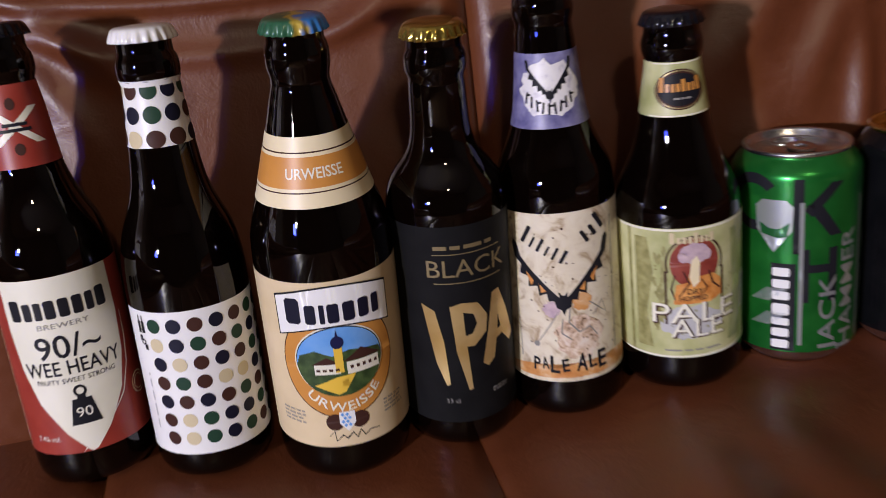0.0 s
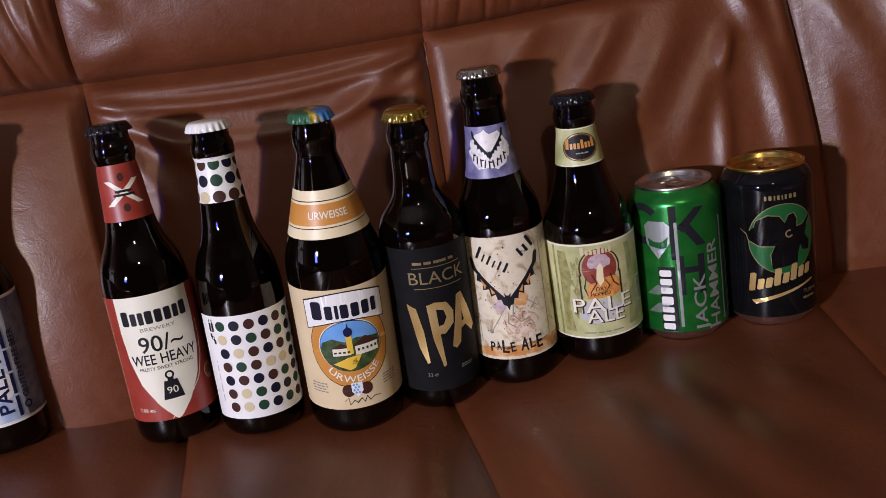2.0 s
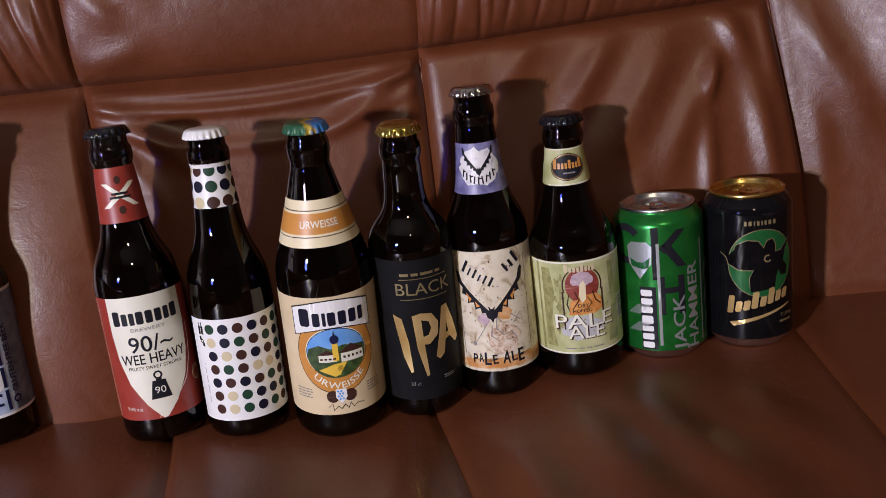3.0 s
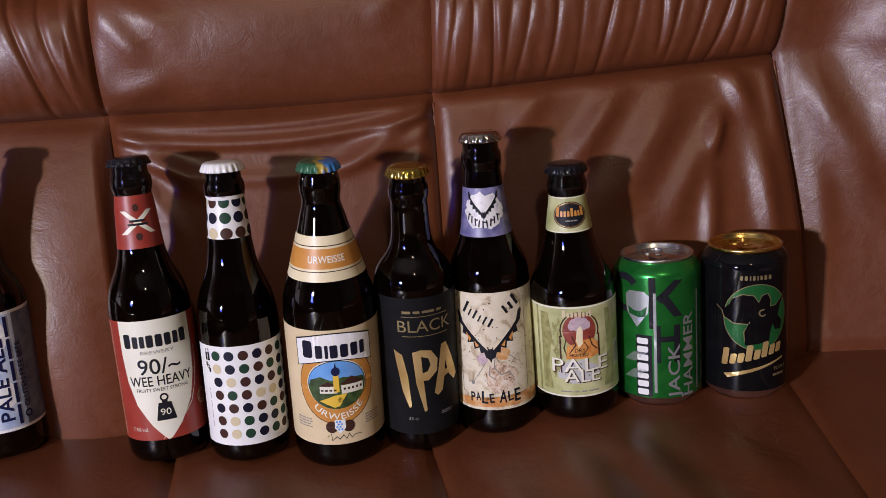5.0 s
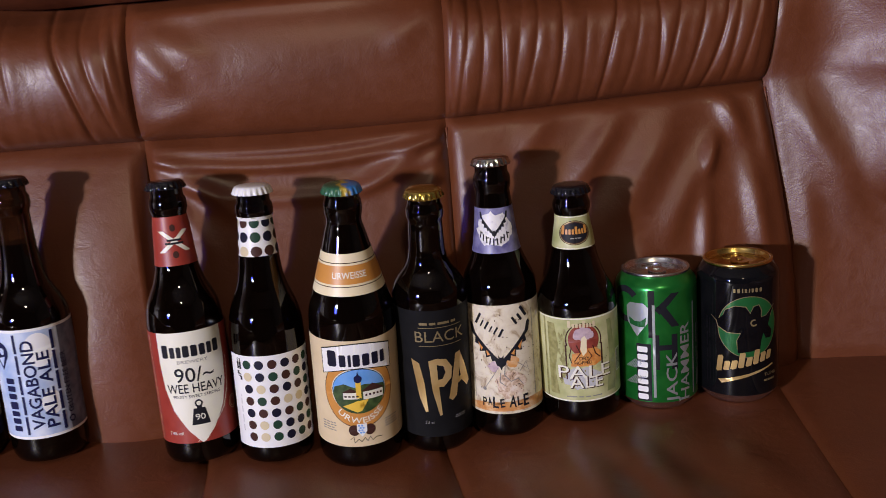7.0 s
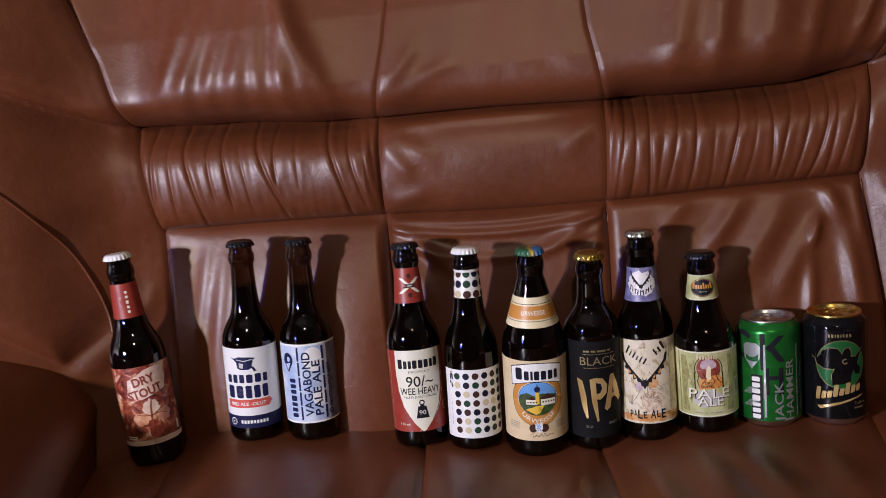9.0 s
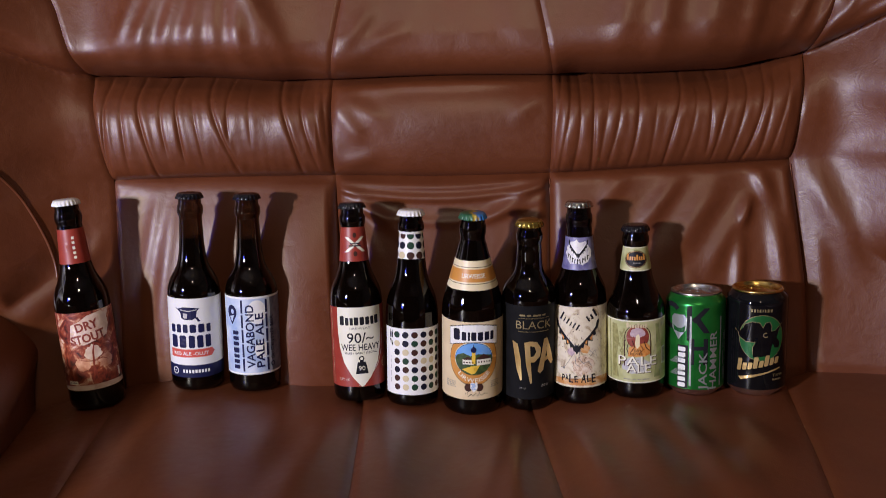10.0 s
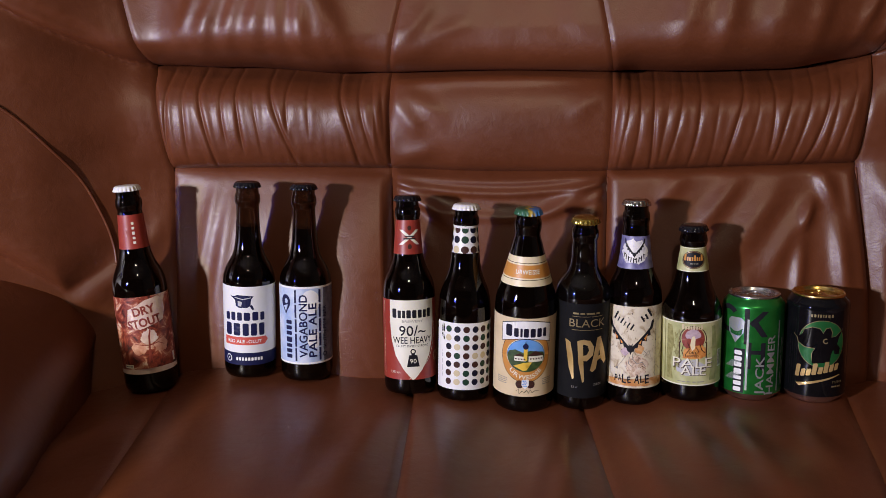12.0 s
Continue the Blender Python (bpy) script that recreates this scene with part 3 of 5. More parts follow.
def armrest(sign):
    """A low arm whose padded top rolls out over its inner side, rising into the back."""
    n = len(ARM_RING) - 1

    def place(u, v):
        y = -0.70 + 0.80 * v
        top, base = smoothcurve(y, ARM_TOP), interp(y, ARM_BASE)
        s = u * n
        i = min(int(s), n - 1)
        f = s - i
        q = [ARM_RING[max(0, min(n, i + d))] for d in (-1, 0, 1, 2)]
        xz = [(dx, h + (top if rel else 0.0)) for dx, h, rel in q]
        c = [0.5 * (2 * xz[1][k] + (xz[2][k] - xz[0][k]) * f + (2 * xz[0][k] - 5 * xz[1][k] + 4 * xz[2][k] - xz[3][k]) * f * f + (3 * xz[1][k] - xz[0][k] - 3 * xz[2][k] + xz[3][k]) * f**3) for k in (0, 1)]
        end = min(1.0, v / 0.08)
        x = base + c[0] - 0.03 * (1 - end) ** 2
        w = 0.005 * noise.noise(Vector((x * 9, y * 7, c[1] * 9 + sign)))
        x = x if sign < 0 else 0.04 - x
        return Vector((x + w, y, c[1] + w - 0.03 * (1 - end) ** 2))
    return part("armrest", grid(84, 90, place), LEATHER, sofa, "rounded leather armrest")


armrest(-1)
armrest(1)


def piping(points, n=60, r=0.0019):
    pts = []
    for k in range(n + 1):
        s = k / n
        t = s * (len(points) - 1)
        i = min(int(t), len(points) - 2)
        f = t - i
        p = [Vector(points[max(0, min(len(points) - 1, i + d))]) for d in (-1, 0, 1, 2)]
        q = 0.5 * ((2 * p[1]) + (p[2] - p[0]) * f + (2 * p[0] - 5 * p[1] + 4 * p[2] - p[3]) * f * f + (3 * p[1] - p[0] - 3 * p[2] + p[3]) * f**3)
        pts.append(q)
    return part("piping", tube(pts, r), LEATHER, sofa)


def on_back(x, z, out):
    return (x, back_depth(x, z) - out, z)


def on_wing(sign, x, z):
    """A place on the wing's leather, 1 mm out."""
    lo, hi = (LEFT_END, SEAM0) if sign < 0 else (SEAM3, RIGHT_END)
    u = (x - interp(z, lo)) / (interp(z, hi) - interp(z, lo))
    d, _ = wing(sign)(u, (z - Z_LOW) / (1.16 - Z_LOW), x, z)
    return (x, back_depth(x, z) - d - 0.0016, z)


for sign in (-1, 1):
    piping([on_wing(sign, -0.03 + sign * off + (0.13 if sign > 0 else 0.0), z) for off, z in ((0.645, 0.857), (0.584, 0.818), (0.546, 0.790), (0.511, 0.742), (0.490, 0.702), (0.474, 0.655), (0.467, 0.622), (0.464, 0.600))])
for seam, a, b, out in ((SEAM3, 0.44, 0.69, 0.0), (SEAM2, 0.44, 0.685, 0.0)):
    zs = [a + (b - a) * k / 40 for k in range(41)]
    part("seam", tube([on_back(interp(z, seam), z, out) for z in zs], 0.0012), THREAD, sofa)
part("base", box(-0.78, 0.72, -0.60, 0.40, 0.06, 0.40, 0.02), LEATHER, sofa)
part("back_shell", box(-0.80, 0.74, 0.25, 0.46, 0.30, 1.165, 0.04), LEATHER, sofa)
for fx in (-0.7, 0.64):
    for fy in (-0.5, 0.3):
        part("foot", box(fx - 0.03, fx + 0.03, fy - 0.03, fy + 0.03, 0.0, 0.07, 0.005), BOARDS, sofa, "dark wooden foot")


# ---- bottles and cans ----
def lathe(profile, sides=56):
    bm = bmesh.new()
    rings = []
    for r, z in profile:
        if r < 1e-6:
            rings.append([bm.verts.new((0, 0, z))])
        else:
            rings.append([bm.verts.new((r * math.sin(2 * math.pi * k / sides), -r * math.cos(2 * math.pi * k / sides), z)) for k in range(sides)])
    for a, b in zip(rings, rings[1:]):
        for k in range(sides):
            j = (k + 1) % sides
            if len(a) == 1 and len(b) > 1:
                bm.faces.new((a[0], b[j], b[k]))
            elif len(b) == 1 and len(a) > 1:
                bm.faces.new((a[k], a[j], b[0]))
            elif len(a) > 1:
                bm.faces.new((a[k], a[j], b[j], b[k]))
    bmesh.ops.recalc_face_normals(bm, faces=bm.faces[:])
    return bm


class Turned:
    """A turned body of a known radius at every height, on which flat artwork is laid."""

    def __init__(self, table, height, radius):
        self.table = [(z * height, r * radius) for z, r in table]
        self.height, self.radius = height, radius

    def at(self, z):
        return smoothcurve(z, self.table)

    def profile(self, steps=90):
        top = self.table[-1][0]
        pts = [(0.0, 0.004), (self.radius * 0.55, 0.003), (self.radius * 0.78, 0.0), (self.radius * 0.92, 0.0015), (self.radius * 0.985, 0.006)]
        for k in range(steps + 1):
            z = 0.011 + (top - 0.011) * k / steps
            pts.append((self.at(z), z))
        return pts + [(self.at(top) * 0.6, top + 0.0005), (0.0, top + 0.0005)]


def islands(bm):
    """The separate pieces of a flat drawing, each as a drawing of its own."""
    todo, groups = set(bm.faces), []
    while todo:
        seed = todo.pop()
        group, edge = {seed}, [seed]
        while edge:
            f = edge.pop()
            for v in f.verts:
                for g in v.link_faces:
                    if g in todo:
                        todo.discard(g)
                        group.add(g)
                        edge.append(g)
        groups.append(group)
    groups.sort(key=lambda g: min((v.co.x, v.co.y) for f in g for v in f.verts))
    out = []
    for group in groups:
        one, made = bmesh.new(), {}
        for f in sorted(group, key=lambda f: f.index):
            for v in f.verts:
                if v not in made:
                    made[v] = one.verts.new(v.co)
            one.faces.new([made[v] for v in f.verts])
        out.append(one)
    bm.free()
    return out


JOINED = ("lettering", "small_print", "speckles", "sketch_line", "pen_stroke", "barcode_bars", "window_print", "crest_lozenges", "hatching", "crest_line", "grain_print")


def lay(name, flat, material, parent, body, angle, v0, lift, label="", step=0.003, ref=None):
    """Wraps flat artwork piece by piece; writing too small to take apart stays in one mesh."""
    flat.faces.index_update()
    pieces = [flat] if name in JOINED else islands(flat)
    for one in pieces:
        ob = lay_one(name, one, material, parent, body, angle, v0, lift, label, step, ref)
        if name in JOINED and name != "lettering":
            tagged(ob, kind="stuff")
    return ob


def lay_one(name, flat, material, parent, body, angle, v0, lift, label="", step=0.003, ref=None):
    """Wraps flat artwork (u across, v up, in metres) round a turned body: centre at this angle and height."""
    bm = flat
    bmesh.ops.triangulate(bm, faces=bm.faces[:])
    us = [v.co.x for v in bm.verts]
    vs = [v.co.y for v in bm.verts]
    k = math.floor(min(us) / step) + 1
    while k * step < max(us):
        bmesh.ops.bisect_plane(bm, geom=bm.verts[:] + bm.edges[:] + bm.faces[:], plane_co=(k * step, 0, 0), plane_no=(1, 0, 0))
        k += 1
    vstep = 0.006
    k = math.floor(min(vs) / vstep) + 1
    while k * vstep < max(vs):
        bmesh.ops.bisect_plane(bm, geom=bm.verts[:] + bm.edges[:] + bm.faces[:], plane_co=(0, k * vstep, 0), plane_no=(0, 1, 0))
        k += 1
    rr = ref or body.at(v0)
    for v in bm.verts:
        z = v0 + v.co.y
        a = radians(angle) + v.co.x / rr
        r = body.at(z) + 0.5 * lift
        v.co = Vector((r * math.sin(a), -r * math.cos(a), z))
    for f in bm.faces:
        f.normal_update()
        c = f.calc_center_median()
        if f.normal.x * c.x + f.normal.y * c.y < 0:
            f.normal_flip()
    return part(name, bm, material, parent, label)


def poly(*points):
    bm = bmesh.new()
    bm.faces.new([bm.verts.new((x, y, 0)) for x, y in points])
    return bm


def rect(w, h, x=0.0, y=0.0):
    return poly((x - w / 2, y - h / 2), (x + w / 2, y - h / 2), (x + w / 2, y + h / 2), (x - w / 2, y + h / 2))


def disc(rx, ry=None, x=0.0, y=0.0, n=28):
    ry = ry or rx
    return poly(*[(x + rx * math.cos(2 * math.pi * k / n), y + ry * math.sin(2 * math.pi * k / n)) for k in range(n)])


def ring(r0, r1, a0=0.0, a1=360.0, n=40, squash=1.0):
    bm = bmesh.new()
    pairs = []
    for k in range(n + 1):
        a = radians(a0 + (a1 - a0) * k / n)
        pairs.append([bm.verts.new((r * math.cos(a), r * math.sin(a) * squash, 0)) for r in (r0, r1)])
    for p, q in zip(pairs, pairs[1:]):
        bm.faces.new((p[0], p[1], q[1], q[0]))
    return bm


def merge(*parts):
    out = bmesh.new()
    for b in parts:
        me = bpy.data.meshes.new("flat")
        b.to_mesh(me)
        b.free()
        out.from_mesh(me)
        bpy.data.meshes.remove(me)
    return out


def moved(bm, x=0.0, y=0.0, turn=0.0, shear=0.0):
    c, s = math.cos(radians(turn)), math.sin(radians(turn))
    for v in bm.verts:
        a, b = v.co.x + shear * v.co.y, v.co.y
        v.co = Vector((x + a * c - b * s, y + a * s + b * c, 0))
    return bm


def words(text, height, width=None, weight=0.0, arc=None):
    """Flat lettering, centred, with capitals of this height, set to this width."""
    cu = bpy.data.curves.new("lettering", "FONT")
    cu.body, cu.size, cu.align_x, cu.resolution_u, cu.fill_mode = text, 1.0, "CENTER", 3, "FRONT"
    cu.offset = weight
    ob = bpy.data.objects.new("lettering", cu)
    me = ob.to_mesh()
    bm = bmesh.new()
    bm.from_mesh(me)
    ob.to_mesh_clear()
    bpy.data.objects.remove(ob)
    bpy.data.curves.remove(cu)
    bmesh.ops.remove_doubles(bm, verts=bm.verts[:], dist=1e-5)
    x0, x1 = min(v.co.x for v in bm.verts), max(v.co.x for v in bm.verts)
    sy = height / 0.70
    sx = width / (x1 - x0) if width else sy
    for v in bm.verts:
        v.co = Vector(((v.co.x - (x0 + x1) / 2) * sx, (v.co.y - 0.35) * sy, 0))
    if arc:
        for v in bm.verts:
            a = v.co.x / arc
            r = arc - v.co.y
            v.co = Vector((r * math.sin(a), arc - r * math.cos(a), 0))
    return bm


def blocks(widths, height, gap, rise=(), lean=0.0):
    """A wordmark as a row of plain rounded bars."""
    total = sum(widths) + gap * (len(widths) - 1)
    x = -total / 2
    out = []
    for k, w in enumerate(widths):
        h = height * (rise[k % len(rise)] if rise else 1.0)
        e, c = 0.84 * w, 0.14 * min(w, h)
        one = poly((c, 0), (e - c, 0), (e, c), (e, h - c), (e - c, h), (c, h), (0, h - c), (0, c))
        for v in one.verts:
            v.co = Vector((x + v.co.x + lean * v.co.y, v.co.y, 0))
        out.append(one)
        x += w + gap
    return moved(merge(*out), 0, -height / 2)


def scaled(bm, sx, sy):
    for v in bm.verts:
        v.co = Vector((v.co.x * sx, v.co.y * sy, 0))
    return bm


def bars(width, lines, height, pitch, seed=1):
    rng = random.Random(seed)
    out = []
    for k in range(lines):
        x = -width / 2
        end = width / 2 * rng.uniform(0.6, 1.0)
        while x < end:
            w = min(rng.uniform(0.12, 0.3) * width, end - x)
            out.append(rect(w, height, x + w / 2, -k * pitch))
            x += w + width * 0.05
    return merge(*out)


def stroke(points, width):
    """A flat brush stroke that tapers at both ends."""
    bm = bmesh.new()
    n = len(points)
    left, right = [], []
    for i, (x, y) in enumerate(points):
        x0, y0 = points[max(0, i - 1)]
        x1, y1 = points[min(n - 1, i + 1)]
        d = math.hypot(x1 - x0, y1 - y0) or 1
        w = width * (0.35 + 0.65 * math.sin(math.pi * (i + 0.5) / n)) / 2
        left.append(bm.verts.new((x - (y1 - y0) / d * w, y + (x1 - x0) / d * w, 0)))
        right.append(bm.verts.new((x + (y1 - y0) / d * w, y - (x1 - x0) / d * w, 0)))
    for i in range(n - 1):
        bm.faces.new((left[i], left[i + 1], right[i + 1], right[i]))
    return bm


def crown_cap(parent, height, material, label):
    """A crimped crown cap with 21 flutes and a softly domed top."""
    sides, bm, rings = 126, bmesh.new(), []
    prof = [(0.0153, -0.0063, 1.0), (0.0156, -0.0058, 1.0), (0.0150, -0.0040, 0.8), (0.0143, -0.0018, 0.35), (0.0136, -0.0006, 0.05), (0.0125, 0.0, 0), (0.008, 0.0004, 0), (0.003, 0.0005, 0)]
    for r, z, flute in prof:
        rings.append([bm.verts.new(((r + 0.00065 * flute * math.cos(21 * 2 * math.pi * k / sides)) * math.sin(2 * math.pi * k / sides), -(r + 0.00065 * flute * math.cos(21 * 2 * math.pi * k / sides)) * math.cos(2 * math.pi * k / sides), z)) for k in range(sides)])
    for a, b in zip(rings, rings[1:]):
        for k in range(sides):
            bm.faces.new((a[k], a[(k + 1) % sides], b[(k + 1) % sides], b[k]))
    bm.faces.new(rings[-1])
    ob = part("crown_cap", bm, material, parent, label)
    ob.location = (0, 0, height)
    return ob


LIP = [(0.885, 0.437), (0.893, 0.475), (0.905, 0.49), (0.925, 0.485), (0.937, 0.465), (0.945, 0.43), (0.985, 0.425)]
SHAPES = {
    "shield": [(0.0, 1), (0.495, 1), (0.53, 0.98), (0.57, 0.92), (0.605, 0.81), (0.64, 0.69), (0.675, 0.605), (0.70, 0.565), (0.85, 0.47), (0.88, 0.44)] + LIP,
    "dots": [(0.0, 1), (0.44, 1), (0.49, 0.985), (0.53, 0.945), (0.57, 0.87), (0.605, 0.765), (0.64, 0.665), (0.68, 0.59), (0.755, 0.525), (0.85, 0.46), (0.88, 0.44)] + LIP,
    "wheat": [(0.0, 1), (0.50, 1), (0.55, 0.985), (0.60, 0.91), (0.65, 0.80), (0.70, 0.70), (0.755, 0.60), (0.835, 0.46), (0.875, 0.395), (0.885, 0.40), (0.90, 0.425), (0.925, 0.43), (0.94, 0.42), (0.95, 0.385), (0.985, 0.38)],
    "black": [(0.0, 1), (0.595, 1), (0.625, 0.97), (0.65, 0.91), (0.68, 0.77), (0.705, 0.63), (0.735, 0.53), (0.78, 0.475), (0.86, 0.45), (0.88, 0.44)] + LIP,
    "wings": [(0.0, 1), (0.505, 1), (0.55, 0.98), (0.585, 0.915), (0.62, 0.80), (0.655, 0.69), (0.69, 0.61), (0.80, 0.51), (0.88, 0.45)] + LIP,
    "stubby": [(0.0, 1), (0.475, 1), (0.52, 0.98), (0.56, 0.90), (0.60, 0.78), (0.66, 0.645), (0.72, 0.555), (0.80, 0.485), (0.88, 0.42), (0.895, 0.45), (0.91, 0.465), (0.93, 0.455), (0.94, 0.42), (0.985, 0.41)],
    "slim": [(0.0, 1), (0.485, 1), (0.52, 0.98), (0.55, 0.92), (0.58, 0.82), (0.61, 0.69), (0.64, 0.585), (0.70, 0.50), (0.76, 0.46), (0.88, 0.43)] + LIP,
    "stout": [(0.0, 1), (0.50, 1), (0.53, 0.98), (0.56, 0.93), (0.59, 0.84), (0.62, 0.73), (0.66, 0.62), (0.70, 0.555), (0.86, 0.46), (0.88, 0.44)] + LIP,
}


def standing(base, top):
    """The pose of a body whose axis goes from base to top."""
    b, t = Vector(base), Vector(top)
    turn = Vector((0, 0, 1)).rotation_difference((t - b).normalized())
    return Matrix.Translation(b) @ turn.to_matrix().to_4x4()


def bottle(shape, base, top, radius, cap, cap_label, label, fill=None):
    height = (Vector(top) - Vector(base)).length
    body = Turned(SHAPES[shape], height, radius)
    ob = thing("beer_bottle", standing(base, top), label, "bottle", "drinks lined up on the sofa")
    bm = lathe(body.profile())
    if fill:
        for f in bm.faces:
            if f.calc_center_median().z > fill * height:
                f.material_index = 1
    part("glass_body", bm, [GLASS, NECK] if fill else [GLASS], ob, "dark brown glass")
    crown_cap(ob, height - 0.0005, cap, cap_label)
    return ob, body, height


def wrap_label(ob, body, a0, a1, z0, z1, material, name="label", label="", lift=0.00025, edge=0.0):
    """A paper label from angle a0 to a1 and from height z0 to z1."""
    rr = body.at((z0 + z1) / 2)
    w = radians(a1 - a0) * rr
    return lay(name, rect(w, z1 - z0), material, ob, body, (a0 + a1) / 2, (z0 + z1) / 2, lift, label, ref=rr)
BLUSH = varied("pale_blush_print", (0.62, 0.40, 0.30), (0.82, 0.68, 0.56), 120, 0.42, detail=6)
LIME_DARK = varied("moss_green_print", (0.22, 0.26, 0.09), (0.40, 0.43, 0.18), 120, 0.42, detail=6)
SALMON_PALE = varied("salmon_print", (0.46, 0.16, 0.09), (0.72, 0.42, 0.30), 150, 0.42, detail=6)


def saltire(w, h, t):
    return merge(poly((-w, h), (-w + t, h), (w, -h), (w - t, -h)), poly((w, h), (w - t, h), (-w, -h), (-w + t, -h)))


def shield_bottle():
    ob, body, H = bottle("shield", (-0.136, 0.020, 0.455), (-0.133, 0.042, 0.680), 0.0300, CAP_BLACK, "black crown cap", "brown glass ale bottle with a red label and ivory shield")
    z0, z1, a = 0.082 * H, 0.486 * H, 15
    lab = wrap_label(ob, body, a - 105, a + 105, z0, z1, RED, label="red paper label")
    h = z1 - z0
    side = [(0.0275, h), (0.0278, h * 0.72), (0.0258, h * 0.50), (0.0205, h * 0.30), (0.0105, h * 0.12), (0.0020, 0.001)]
    lay("shield_print", poly(*([(-0.0005, 0.0)] + side[::-1] + [(-x, y) for x, y in side])), IVORY, lab, body, a, z0, 0.0005)
    def on(name, bm, m, u, down, lift=0.0008):
        return lay(name, moved(bm, u, 0), m, lab, body, a, z1 - 0.0072 - down, lift, ref=0.03)
    on("wordmark", blocks([0.0062, 0.0048, 0.0042, 0.0058, 0.0058, 0.0056, 0.0048, 0.0062], 0.0092, 0.0006, (1.15, 0.95, 0.95, 1, 1, 1, 1, 1.1)), BLACK, 0, 0.0085)
    on("lettering", words("BREWERY", 0.0026, 0.024), GREYINK, 0, 0.0168)
    on("lettering", words("90/~", 0.0115, 0.031, 0.008), BLACK, 0, 0.0275)
    on("lettering", words("WEE HEAVY", 0.0074, 0.047, 0.01), BLACK, 0, 0.0385)
    on("lettering", words("FRUITY SWEET STRONG", 0.0025, 0.038), BLACK, 0, 0.0452)
    on("weight_print", merge(ring(0.0018, 0.0031), moved(poly((-0.0045, 0.0068), (0.0045, 0.0068), (0.0072, -0.0068), (-0.0072, -0.0068)), 0, -0.0108), rect(0.004, 0.002, 0, -0.0035)), BLACK, 0, 0.0515)
    on("lettering", moved(words("90", 0.005, 0.0075), 0, 0), IVORY, 0, 0.0625, 0.0010)
    on("line_print", stroke([(0.0295, 0.034), (0.0290, 0.022), (0.0262, 0.008), (0.0200, -0.006), (0.0110, -0.016)], 0.0007), IVORY, 0.0008, 0.054, 0.0006)
    on("lettering", words("7.4% vol.", 0.0028, 0.013), IVORY, -0.021, 0.0755)
    on("swash_print", poly((-0.0050, -0.0010), (0.0005, 0.0035), (0.0080, 0.0085), (0.0125, 0.0145), (0.0085, 0.0115), (0.0010, 0.0070)), IVORY, 0, z1 - z0 - 0.0072 - 0.0012, 0.0007)
    on("seal_print", merge(ring(0.0052, 0.0058), ring(0.0036, 0.0040)), CREAM, 0.033, 0.060)
    on("line_print", rect(0.0006, h * 0.95), TAN, -0.0385, h / 2 - 0.0072)
    n0, n1 = 0.708 * H, 0.878 * H
    neck = wrap_label(ob, body, -180, 179.9, n0, n1, RED, "neck_label", "red paper neck label")
    nm, nr = (n0 + n1) / 2, body.at((n0 + n1) / 2)
    lay("cross_print", saltire(0.0125, 0.0085, 0.0046), IVORY, neck, body, a, nm, 0.0005, ref=nr)
    lay("small_print", merge(rect(0.011, 0.0016, 0, 0.001), rect(0.014, 0.0016, 0, -0.0016)), BLACK, neck, body, a, nm, 0.0008, ref=nr)
    lay("badge_print", merge(disc(0.0022, 0.0028, 0, 0.0105), disc(0.0022, 0.0028, 0, -0.0105)), DARKBROWN, neck, body, a, nm, 0.0006, ref=nr)


def dotted_bottle():
    ob, body, H = bottle("dots", (-0.075, 0.018, 0.449), (-0.065, 0.032, 0.671), 0.0300, CAP_WHITE, "white crown cap", "brown glass beer bottle with white labels of coloured dots")
    z0, z1 = 0.066 * H, 0.412 * H
    lab = wrap_label(ob, body, -68, 172, z0, z1, WHITE, label="white paper label with rows of dots")
    inks = {"g": DARKGREEN, "k": DOTBLACK, "b": DARKBROWN, "t": TAN}
    rows = ["gkbkbgkb", "tkgbgkbt", "ktbkbgkg", "bgbttkgb", "kbkbgbkt", "btgkkgbk", "btgkgbkg"]
    def dots(target, rows, a0, da, top, dv, r, ref, lift):
        for key, ink in inks.items():
            bits = [disc(r, r, radians(a0 + da * c) * ref, -dv * k, 20) for k, row in enumerate(rows) for c, ch in enumerate(row) if ch == key]
            if bits:
                lay("dots", merge(*bits), ink, target, body, 0, top, lift, ref=ref)
    dots(lab, rows, -29.5, 19.8, z1 - 0.0074, 0.0101, 0.0037, 0.03, 0.0006)
    def on(name, bm, m, angle, down):
        return lay(name, bm, m, lab, body, angle, z1 - down, 0.0006, ref=0.03)
    on("bottle_print", merge(rect(0.0020, 0.0062, -0.0013, 0), rect(0.0008, 0.004, -0.0013, 0.004), rect(0.0020, 0.0062, 0.0013, 0), rect(0.0008, 0.004, 0.0013, 0.004)), BLACK, -45, 0.0085)
    on("wordmark", merge(rect(0.0020, 0.0030, -0.0014, 0.002), ring(0.0009, 0.0016), rect(0.0020, 0.0030, 0.0014, -0.0026)), BLACK, -45, 0.0165)
    on("small_print", moved(bars(0.036, 1, 0.0010, 0.002, 4), 0, 0, 90), PALEGREY, -47, 0.046)
    n0, n1 = 0.755 * H, 0.893 * H
    neck = wrap_label(ob, body, -180, 179.9, n0, n1, WHITE, "neck_label", "white paper neck label with dots")
    dots(neck, ["bgkgbkgbt", "kgkbgkbgk", "tbbkgbtgb"], -38, 40, n1 - 0.0044, 0.0112, 0.0041, body.at((n0 + n1) / 2), 0.0006)


PICTURE = ("picture_border", "sky_print", "meadow_print", "roof_print", "house_print", "window_print", "tower_print", "dome_print", "path_print")


